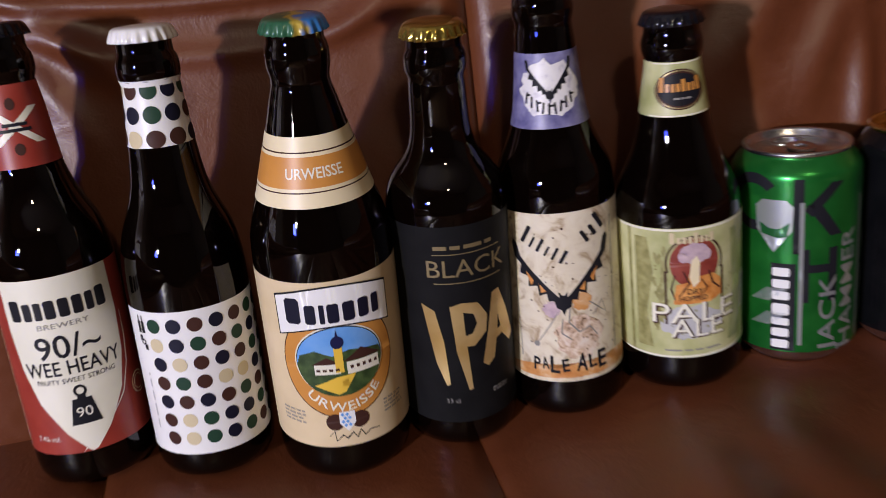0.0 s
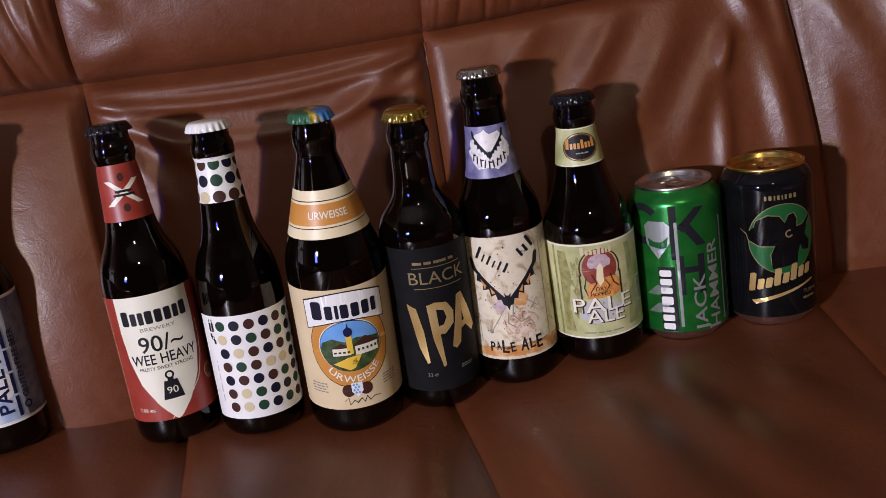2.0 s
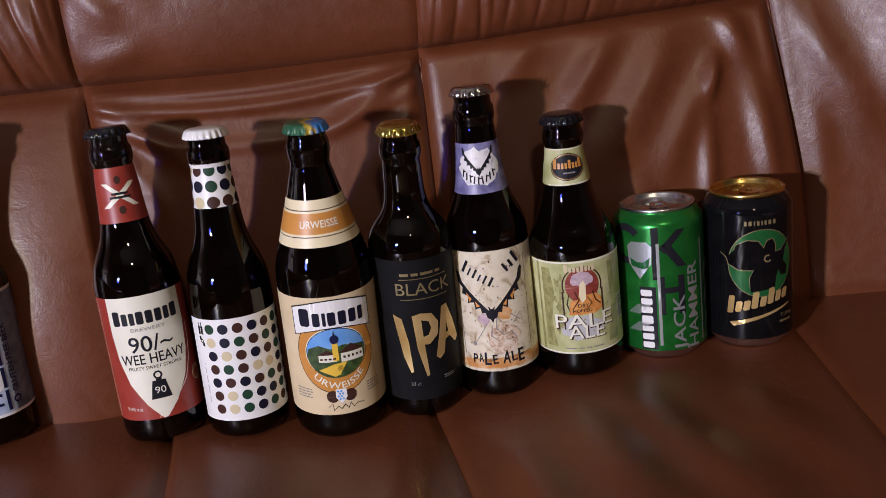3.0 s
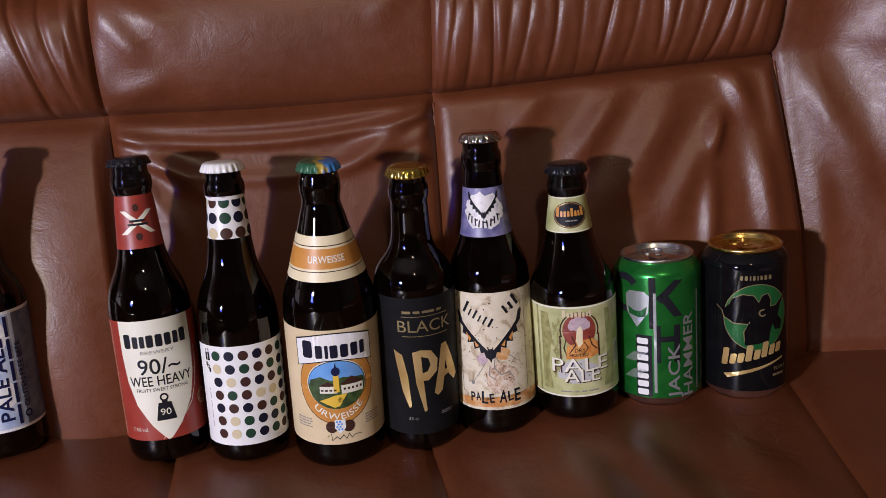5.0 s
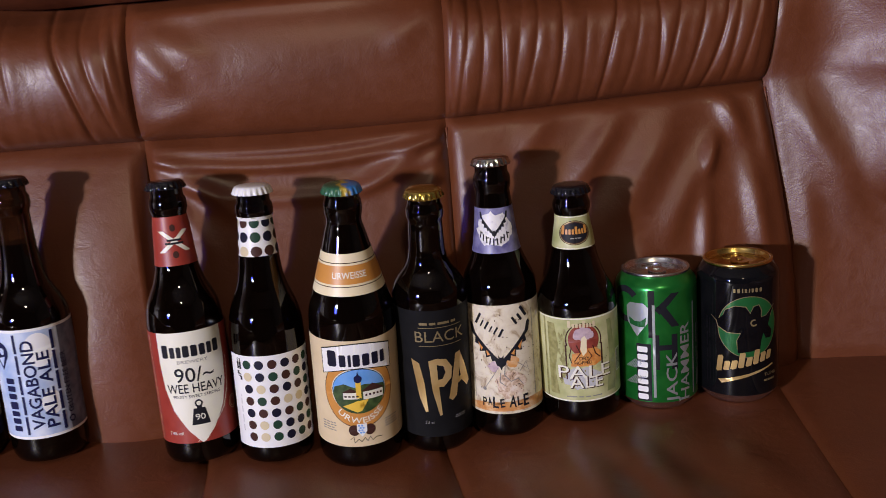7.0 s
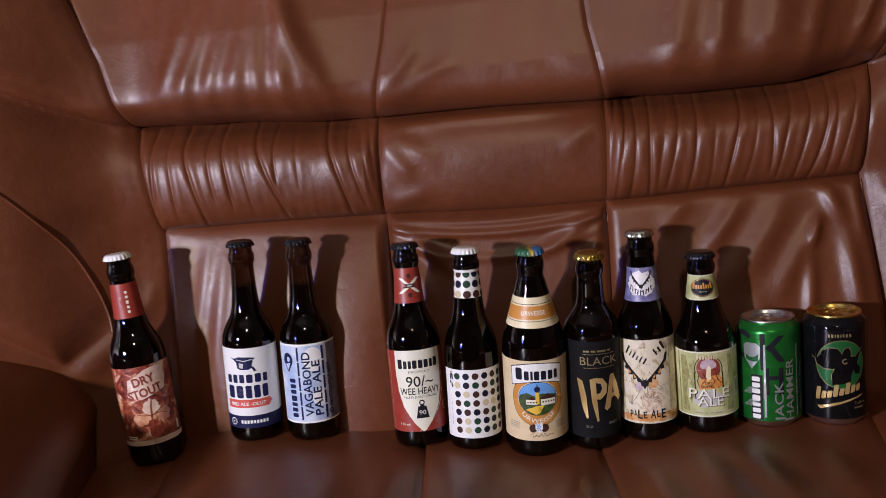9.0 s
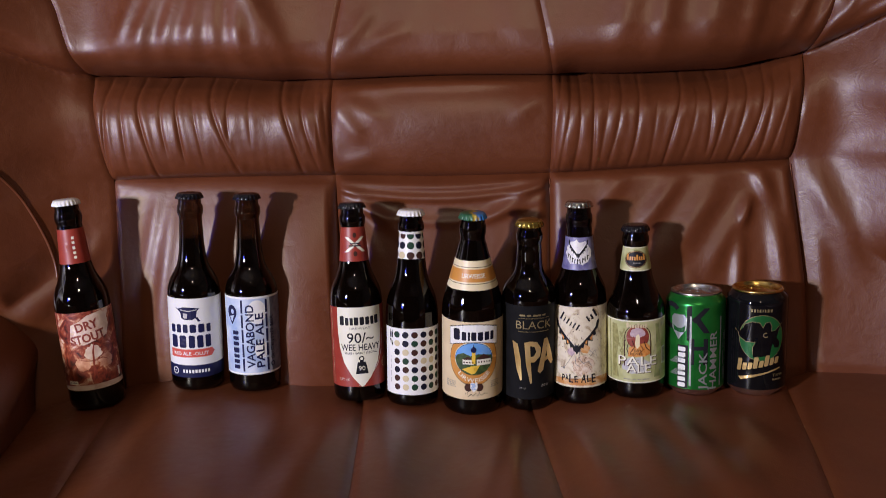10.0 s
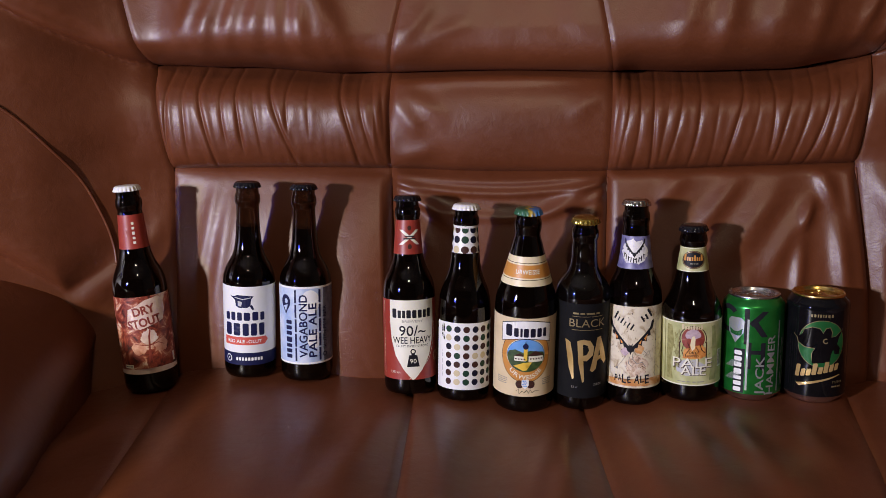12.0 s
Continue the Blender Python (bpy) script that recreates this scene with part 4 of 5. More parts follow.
def wheat_bottle():
    ob, body, H = bottle("wheat", (-0.006, 0.016, 0.441), (0.005, 0.010, 0.669), 0.0345, CAP_PAINTED, "green, yellow and blue painted crown cap", "large brown wheat beer bottle with a beige picture label")
    z0, z1, a, R = 0.092 * H, 0.492 * H, 4, 0.0345
    lab = wrap_label(ob, body, a - 88, a + 88, z0, z1, BEIGE, label="beige paper label with a village picture")
    def on(name, bm, m, u, down, lift=0.0008):
        scaled(bm, 1.17, 1.22) if name in PICTURE else scaled(bm, 1.0, 1.14)
        return lay(name, moved(bm, u, 0), m, lab, body, a, z1 - 1.16 * down, lift, ref=R)
    on("oval_border", disc(0.0288, 0.0272, n=48), DARKBROWN, 0, 0.0375, 0.0004)
    on("oval_print", disc(0.0282, 0.0266, n=48), ORANGE, 0, 0.0375, 0.0006)
    on("picture_border", disc(0.0190, 0.0160, n=40), IVORY, 0, 0.0365, 0.0008)
    on("picture_border", disc(0.0184, 0.0154, n=40), BLACK, 0, 0.0365, 0.0010)
    on("sky_print", disc(0.0180, 0.0150, n=40), SKYBLUE, 0, 0.0365, 0.0012)
    half = [(0.0180 * math.cos(radians(k)), 0.0150 * math.sin(radians(k))) for k in range(-180, 1, 10)]
    on("meadow_print", poly(*([(x, y) for x, y in half] + [(0.0172, 0.0035), (0.009, 0.0030), (0.004, 0.0055), (-0.003, 0.0035), (-0.010, 0.0062), (-0.0165, 0.004)])), FIELD, 0, 0.0375, 0.0014)
    on("roof_print", merge(poly((0.001, -0.0005), (0.009, 0.0045), (0.0178, -0.0005)), poly((-0.012, -0.0012), (-0.0055, 0.0022), (0.0005, -0.0012))), DARKBROWN, 0, 0.0365, 0.0015)
    on("house_print", merge(rect(0.014, 0.0055, 0.0095, -0.0035), rect(0.0105, 0.0045, -0.0055, -0.0033)), IVORY, 0, 0.0365, 0.0016)
    on("window_print", merge(*[rect(0.0013, 0.0015, 0.0045 + 0.0026 * k, -0.0032) for k in range(5)], *[rect(0.0016, 0.0011, -0.0092 + 0.0026 * k, -0.0036) for k in range(4)]), DARKBROWN, 0, 0.0365, 0.0018)
    on("tower_print", rect(0.0034, 0.0120, -0.0004, 0.001), YELLOW, 0, 0.0365, 0.0017)
    on("dome_print", merge(disc(0.0026, 0.0028, -0.0004, 0.0085), poly((-0.0012, 0.010), (0.0004, 0.010), (-0.0004, 0.0142))), NAVY, 0, 0.0365, 0.0018)
    on("path_print", poly((-0.0115, -0.0105), (-0.002, -0.0150), (0.001, -0.0140), (-0.001, -0.0095), (0.006, -0.0062), (-0.002, -0.0070)), YELLOW, 0, 0.0365, 0.0017)
    arch = [(-0.028 + 0.056 * k / 14, 0.0042 * math.sin(math.pi * k / 14)) for k in range(15)]
    on("banner_border", poly(*([(x * 1.025, y - 0.0012) for x, y in arch] + [(x * 1.025, y + 0.0178) for x, y in arch[::-1]])), BLACK, 0, 0.0233, 0.0018)
    on("banner_print", poly(*([(x, y - 0.0005) for x, y in arch] + [(x, y + 0.0171) for x, y in arch[::-1]])), WHITE, 0, 0.0233, 0.0020)
    on("wordmark", blocks([0.0088, 0.0060, 0.0028, 0.0064, 0.0066, 0.0062, 0.0046], 0.0098, 0.0008, (1.2, 0.9, 0.9, 0.9, 0.9, 0.9, 0.9)), DOTBLACK, 0, 0.0135, 0.0023)
    on("lettering", words("URWEISSE", 0.0044, 0.0385, 0.01, 0.0215), IVORY, 0, 0.0375 + 0.0212, 0.0009)
    on("badge_print", merge(disc(0.0044, 0.0042, -0.0062, 0), disc(0.0044, 0.0042, 0.0062, 0)), DARKBROWN, 0, 0.0660, 0.0010)
    on("crest_print", poly((-0.0038, 0.0048), (0.0038, 0.0048), (0.0040, -0.001), (0.0, -0.0052), (-0.0040, -0.001)), WHITE, 0, 0.0658, 0.0012)
    on("crest_lozenges", merge(*[moved(rect(0.0014, 0.0014), -0.0022 + 0.0022 * i + (0.0011 if j % 2 else 0), 0.0034 - 0.0018 * j, 45) for j in range(4) for i in range(2)]), SKYBLUE, 0, 0.0658, 0.0014)
    on("small_print", bars(0.015, 4, 0.0008, 0.0019, 6), GREYINK, -0.0275, 0.0615, 0.0005)
    on("small_print", bars(0.015, 4, 0.0008, 0.0019, 7), GREYINK, 0.0275, 0.0615, 0.0005)
    on("pen_stroke", stroke([(-0.012, 0.0005), (-0.009, 0.003), (-0.0085, -0.002), (-0.005, 0.001), (-0.003, -0.001), (0, 0.0018), (0.002, -0.0012), (0.004, 0.0024), (0.006, -0.001), (0.009, 0.001), (0.014, 0.0005)], 0.0009), BLACK, 0.002, 0.0738, 0.0005)
    n0, n1 = 0.641 * H, 0.778 * H
    neck = wrap_label(ob, body, -180, 179.9, n0, n1, CREAM, "neck_label", "cream and orange paper neck label")
    zm, dz = (n0 + n1) / 2, n1 - n0
    wrap_label(neck, body, -179, 178.9, zm - 0.29 * dz, zm + 0.29 * dz, DARKBROWN, "line_print", "", 0.0004)
    wrap_label(neck, body, -179, 178.9, zm - 0.27 * dz, zm + 0.27 * dz, CREAM, "line_print", "", 0.0006)
    wrap_label(neck, body, -179, 178.9, zm - 0.22 * dz, zm + 0.22 * dz, ORANGE, "band_print", "", 0.0008)
    lay("lettering", words("URWEISSE", 0.0048, 0.0265, 0.012), IVORY, neck, body, a, zm - 0.0002, 0.0011)


def black_bottle():
    ob, body, H = bottle("black", (0.058, 0.026, 0.439), (0.067, 0.016, 0.657), 0.0302, CAP_GOLD, "gold crown cap", "dark beer bottle with a charcoal label and gold letters")
    z0, z1, a, R = 0.074 * H, 0.583 * H, 11, 0.0302
    lab = wrap_label(ob, body, -98, 98, z0, z1, CHARCOAL, label="matt charcoal paper label")
    def on(name, bm, m, u, down, lift=0.0006):
        return lay(name, moved(bm, u, 0), m, lab, body, a, z1 - 1.05 * down, lift, ref=R)
    on("wordmark", bars(0.034, 1, 0.0020, 0.003, 9), GOLDINK, 0, 0.0105)
    on("line_print", merge(rect(0.036, 0.0005, 0, 0.0075), rect(0.036, 0.0005, 0, -0.0080)), GOLDINK, 0, 0.0210)
    on("lettering", words("BLACK", 0.0092, 0.042), GOLDINK, 0, 0.0210)
    on("letter_i", poly((-0.0255, 0.0235), (-0.0188, 0.0200), (-0.0152, 0.002), (-0.0136, -0.0225), (-0.0155, -0.0235), (-0.0200, -0.010)), GOLD, 0, 0.062)
    on("letter_p", merge(poly((-0.0112, 0.0222), (-0.0050, 0.0240), (-0.0042, 0.004), (-0.0022, -0.0260), (-0.0042, -0.0270), (-0.0092, -0.004)), poly((-0.0050, 0.0240), (0.0030, 0.0228), (0.0078, 0.0150), (0.0068, 0.0055), (0.0, -0.0012), (-0.0042, -0.0010), (-0.0046, 0.0050), (-0.0005, 0.0062), (0.0020, 0.0112), (0.0004, 0.0170), (-0.0048, 0.0185))), GOLD, 0, 0.062)
    on("letter_a", merge(poly((0.0115, 0.0255), (0.0160, 0.0265), (0.0140, 0.005), (0.0110, -0.0115), (0.0070, -0.0150), (0.0040, -0.0125), (0.0080, 0.006)), poly((0.0160, 0.0265), (0.0215, 0.0130), (0.0275, -0.0045), (0.0235, -0.0075), (0.0172, 0.000), (0.0147, 0.012)), poly((0.0105, 0.0030), (0.0190, 0.0050), (0.0190, 0.0010), (0.0100, -0.0025))), GOLD, 0, 0.062)
    on("lettering", words("33 cl", 0.0026, 0.007), GREYINK, -0.013, 0.093)
    on("small_print", bars(0.012, 2, 0.0007, 0.0016, 3), GREYINK, 0.015, 0.090)


def bat_wings(s):
    """Two raised wings with thin arms and scalloped hems that meet in a small body."""
    left = [(-0.0300, 0.0190), (-0.0285, 0.0215), (-0.0262, 0.0190), (-0.0240, 0.0105), (-0.0190, 0.0040), (-0.0120, -0.0045), (-0.0060, -0.0120), (-0.0022, -0.0165), (-0.0026, -0.0125), (-0.0008, -0.0150), (0.0, -0.0150), (0.0, -0.0290), (-0.0014, -0.0250), (-0.0040, -0.0235), (-0.0052, -0.0185), (-0.0082, -0.0190), (-0.0092, -0.0135), (-0.0135, -0.0155), (-0.0142, -0.0085), (-0.0200, -0.0095), (-0.0192, -0.0025), (-0.0252, -0.0010), (-0.0238, 0.0050), (-0.0282, 0.0095)]
    bits = []
    for sign in (1, -1):
        pts = [(sign * x * s, y * s) for x, y in left]
        bits.append(poly(*(pts if sign > 0 else pts[::-1])))
    return merge(*bits)


def scattered(seed, n, w, h, r0, r1):
    rng = random.Random(seed)
    return merge(*[disc(rng.uniform(r0, r1), rng.uniform(r0, r1), rng.uniform(-w, w), rng.uniform(-h, h), 8) for _ in range(n)])


def splat(r, seed, n=44):
    rng = random.Random(seed)
    return poly(*[(r * (1 + rng.uniform(-0.16, 0.16)) * math.cos(2 * math.pi * k / n), 0.92 * r * (1 + rng.uniform(-0.16, 0.16)) * math.sin(2 * math.pi * k / n)) for k in range(n)])


def jumbled(text, size, width, seed, weight=0.02):
    """Letters of uneven size and stance, side by side."""
    rng = random.Random(seed)
    bits, x = [], 0.0
    for ch in text:
        if ch == " ":
            x += size * 0.5
            continue
        k = size * rng.uniform(0.75, 1.2)
        bits.append(moved(words(ch, k, k * rng.uniform(0.68, 0.86), weight), x + k * 0.4, rng.uniform(-0.1, 0.1) * size, rng.uniform(-7, 7)))
        x += k * 0.9
    out = moved(merge(*bits), -x / 2, 0)
    for v in out.verts:
        v.co.x *= width / x
    return out


def winged_bottle():
    ob, body, H = bottle("wings", (0.119, 0.028, 0.442), (0.123, 0.036, 0.672), 0.0305, CAP_SILVER, "silver crown cap", "brown pale ale bottle with a speckled cream label and black wings")
    z0, z1, a, R = 0.094 * H, 0.500 * H, -9, 0.0305
    lab = wrap_label(ob, body, a - 92, a + 92, z0, z1, SPECKLED, label="speckled cream paper label")
    def on(name, bm, m, u, down, lift=0.0006):
        return lay(name, moved(bm, u, 0), m, lab, body, a, z1 - 1.10 * down, lift, ref=R)
    on("wash_print", poly((-0.047, -0.0040), (0.047, -0.0040), (0.047, 0.0030), (0.030, 0.0055), (0.018, 0.0020), (0.006, 0.0045), (-0.006, 0.0015), (-0.020, 0.0035), (-0.034, 0.0010), (-0.047, 0.0040)), RUSTPRINT, 0, 0.0792, 0.0004)
    on("wings_print", scaled(bat_wings(1.0), 0.90, 0.80), BLACK, -0.001, 0.0290)
    on("wing_membrane", merge(*[poly((q * 0.0188, 0.0010), (q * 0.0145, -0.0040), (q * 0.0162, -0.0068)) for q in (-1, 1)], *[poly((q * 0.0118, -0.0055), (q * 0.0084, -0.0095), (q * 0.0110, -0.0106)) for q in (-1, 1)]), SALMON, -0.001, 0.0290, 0.0008)
    on("wordmark", moved(blocks([0.0026, 0.0015, 0.0020, 0.0014, 0.0018, 0.0022], 0.0062, 0.0026, (1.6, 1.0, 1.2, 0.9, 1.1, 1.2)), 0, 0, -30), BLACK, -0.0095, 0.0165, 0.0008)
    on("wordmark", moved(blocks([0.0024, 0.0026, 0.0030], 0.0066, 0.0026, (1.1, 1.0, 1.5)), 0, 0, 32), BLACK, 0.0165, 0.0100, 0.0008)
    on("frame_line", merge(rect(0.0006, 0.074, -0.0268, 0), rect(0.0006, 0.074, 0.0290, 0)), GREYINK, 0, 0.040, 0.0005)
    on("sketch_print", splat(0.0125, 5), SKETCH, 0.006, 0.0620, 0.0005)
    on("sketch_print", splat(0.0052, 8), RUSTPRINT, 0.0085, 0.0440, 0.0005)
    on("sketch_print", splat(0.0046, 9), LILAC, -0.0075, 0.0470, 0.0005)
    on("sketch_line", merge(stroke([(-0.016, -0.016), (-0.009, -0.006), (-0.004, 0.002)], 0.0006), stroke([(0.012, 0.006), (0.020, -0.001)], 0.0006), stroke([(0.014, -0.002), (0.020, 0.005), (0.022, -0.003)], 0.0006), stroke([(0.002, 0.004), (0.001, -0.004), (0.006, -0.010), (0.012, -0.008), (0.016, -0.014)], 0.0010), stroke([(-0.002, -0.002), (-0.003, -0.010), (0.002, -0.014)], 0.0009), disc(0.0016, 0.0016, -0.0165, -0.0165, 12)), GREYINK, 0, 0.0500, 0.0008)
    on("speckles", scattered(3, 46, 0.036, 0.036, 0.0002, 0.0007), DARKBROWN, 0, 0.040, 0.0006)
    on("lettering", jumbled("PALE ALE", 0.0088, 0.041, 4), BLACK, 0.001, 0.0755, 0.0009)
    on("small_print", moved(bars(0.03, 2, 0.0009, 0.002, 5), 0, 0, 90), GREYINK, -0.0375, 0.058)
    n0, n1 = 0.672 * H, 0.828 * H
    zm = (n0 + n1) / 2
    nr = body.at(zm)
    neck = wrap_label(ob, body, -180, 179.9, n0, n1, PURPLE, "neck_label", "violet paper neck label with a white splash")
    lay("splash_print", splat(0.0145, 2), SPLASH, neck, body, a, zm + 0.001, 0.0005, ref=nr)
    lay("wings_print", bat_wings(0.42), BLACK, neck, body, a, zm + 0.0065, 0.0008, ref=nr)
    lay("wordmark", merge(*[moved(rect(0.0010, 0.0055), -0.0115 + 0.0027 * k, -0.001 - 0.0055 * math.sin(math.pi * k / 8.5), -8 + 6 * (k % 3)) for k in range(9)], *[rect(0.0022, 0.0010, -0.0105 + 0.0027 * k, 0.0005 - 0.0055 * math.sin(math.pi * k / 8.5)) for k in range(0, 9, 2)]), BLACK, neck, body, a, zm - 0.002, 0.0008, ref=nr)


def stubby_bottle():
    ob, body, H = bottle("stubby", (0.183, 0.026, 0.449), (0.184, 0.028, 0.644), 0.0325, CAP_BLACK, "black crown cap with a bare rim", "short brown pale ale bottle with pale green labels")
    z0, z1, a, R = 0.104 * H, 0.477 * H, -6, 0.0325
    lab = wrap_label(ob, body, a - 95, a + 95, z0, z1, LIME, label="pale green paper label")
    h = z1 - z0
    def on(name, bm, m, u, down, lift=0.0006):
        return lay(name, moved(bm, u, 0), m, lab, body, a, z1 - down, lift, ref=R)
    on("border_print", merge(rect(0.105, 0.0012, 0, h / 2 - 0.0008), rect(0.105, 0.0012, 0, -h / 2 + 0.0008)), IVORY, 0, h / 2)
    on("border_print", rect(0.0020, h * 0.96), OLIVE, -0.0335, h / 2)
    rng = random.Random(6)
    on("grain_print", merge(*[moved(disc(0.0011, 0.0034, n=8), -0.0165 + rng.uniform(-0.004, 0.004), 0.013 - 0.0021 * k + rng.uniform(-0.001, 0.001), rng.uniform(-40, 40)) for k in range(20)]), OLIVE, 0, 0.026)
    on("wash_print", poly((-0.030, -0.031), (-0.021, -0.031), (-0.024, -0.01), (-0.020, 0.012), (-0.023, 0.031), (-0.030, 0.031)), OLIVE, 0, h / 2, 0.0004)
    on("wash_print", poly((0.020, -0.031), (0.030, -0.031), (0.031, 0.0), (0.027, 0.031), (0.022, 0.031), (0.024, 0.0)), LIME_DARK, 0, h / 2, 0.0004)
    on("oval_print", disc(0.0125, 0.0135, n=36), MAROON, 0.001, 0.0190, 0.0007)
    on("shape_print", splat(0.0062, 12, 30), LILAC, 0.001, 0.0140, 0.0009)
    on("shape_print", poly((-0.0100, -0.0140), (-0.0085, -0.0030), (-0.0030, -0.0020), (-0.0010, 0.0055), (0.0025, 0.0080), (0.0030, 0.0010), (0.0105, 0.0015), (0.0145, -0.0020), (0.0150, -0.0110), (0.0090, -0.0140)), SALMON, 0, 0.0275, 0.0010)
    on("shape_print", poly((-0.0008, 0.0060), (0.0018, 0.0085), (0.0034, 0.0050), (0.0030, -0.0060), (0.0, -0.0090), (-0.002, -0.0030)), CREAM, 0, 0.0235, 0.0011)
    on("wash_print", scaled(splat(0.0125, 21), 1.25, 0.8), PALEGREY, -0.001, 0.0520, 0.0005)
    on("frame_print", merge(moved(ring(0.0138, 0.0148, -20, 200, 30), 0.001, 0), rect(0.0012, 0.030, -0.0137, -0.019), rect(0.0012, 0.030, 0.0157, -0.019)), DARKBROWN, 0, 0.0190, 0.0008)
    on("hair_print", merge(*[moved(disc(0.0026, 0.0034, n=10), 0.001 + 0.0058 * math.cos(q), 0.0045 * math.sin(q), math.degrees(q)) for q in (0.1, 0.9, 1.7, 2.5, 3.2)]), LILAC, 0, 0.0150, 0.0012)
    on("sketch_line", merge(stroke([(-0.006, 0.004), (-0.003, -0.003), (-0.008, -0.010)], 0.0010), stroke([(0.007, 0.003), (0.009, -0.004), (0.013, -0.008)], 0.0010), stroke([(0.003, -0.001), (0.006, -0.006), (0.002, -0.011)], 0.0008), stroke([(-0.010, 0.002), (-0.012, -0.006), (-0.010, -0.012)], 0.0008)), DARKBROWN, 0.001, 0.0270, 0.0014)
    on("speckles", scattered(17, 40, 0.022, 0.020, 0.0003, 0.0009), OLIVE, 0, 0.040, 0.0006)
    on("wordmark", blocks([0.0030, 0.0024, 0.0024, 0.0024, 0.0026, 0.0022, 0.0020, 0.0026], 0.0040, 0.0004, (1.5, 0.9, 0.9, 0.9, 1.4, 0.9, 0.9, 1.2)), TAN, 0, 0.0062, 0.0010)
    on("lettering", words("DRY", 0.0030, 0.008, 0.01), BLACK, 0.001, 0.0345, 0.0013)
    on("lettering", words("HOPPED", 0.0026, 0.014, 0.01), BLACK, 0.0, 0.0383, 0.0013)
    for shade, lift, dx in ((DARKBROWN, 0.0012, 0.0006), (IVORY, 0.0014, 0.0)):
        on("lettering", moved(words("PALE", 0.0112, 0.044, 0.012 if lift < 0.0013 else 0.0), dx, -dx), shade, 0.001, 0.0465, lift)
        on("lettering", moved(words("ALE", 0.0105, 0.027, 0.012 if lift < 0.0013 else 0.0), dx, -dx), shade, 0.002, 0.0550, lift + 0.0003)
    on("small_print", bars(0.03, 1, 0.0010, 0.002, 2), GREYINK, 0, h - 0.0045)
    on("barcode_panel", rect(0.0085, 0.0200), WHITE, 0.0365, 0.044)
    on("barcode_bars", merge(*[rect(0.0008, 0.018, 0.0335 + 0.0013 * k, 0) for k in range(6)]), GREYINK, 0, 0.044, 0.0009)
    n0, n1 = 0.745 * H, 0.880 * H
    zm = (n0 + n1) / 2
    nr = body.at(zm)
    neck = wrap_label(ob, body, -180, 179.9, n0, n1, LIME, "neck_label", "pale green paper neck label")
    for w, hh, m, lift in ((0.0128, 0.0098, DARKBROWN, 0.0005), (0.0122, 0.0093, GOLDINK, 0.0007), (0.0114, 0.0086, DARKBROWN, 0.0009), (0.0104, 0.0078, BLACK, 0.0011)):
        lay("oval_print", disc(w, hh, n=36), m, neck, body, a, zm, lift, ref=nr)
    lay("wordmark", blocks([0.0028, 0.0021, 0.0021, 0.0021, 0.0022, 0.0021, 0.0018, 0.0026], 0.0050, 0.0004, (1.4, 0.8, 0.8, 0.8, 1.2, 0.8, 0.8, 1.3)), ORANGE, neck, body, a, zm + 0.0015, 0.0014, ref=nr)
    lay("small_print", bars(0.010, 1, 0.0010, 0.002, 8), GREYINK, neck, body, a + 6, zm - 0.0042, 0.0014, ref=nr)
    lay("line_print", merge(rect(0.03, 0.0007, 0, (n1 - n0) / 2 - 0.0006), rect(0.03, 0.0007, 0, -(n1 - n0) / 2 + 0.0006)), IVORY, neck, body, a, zm, 0.0005, ref=nr)


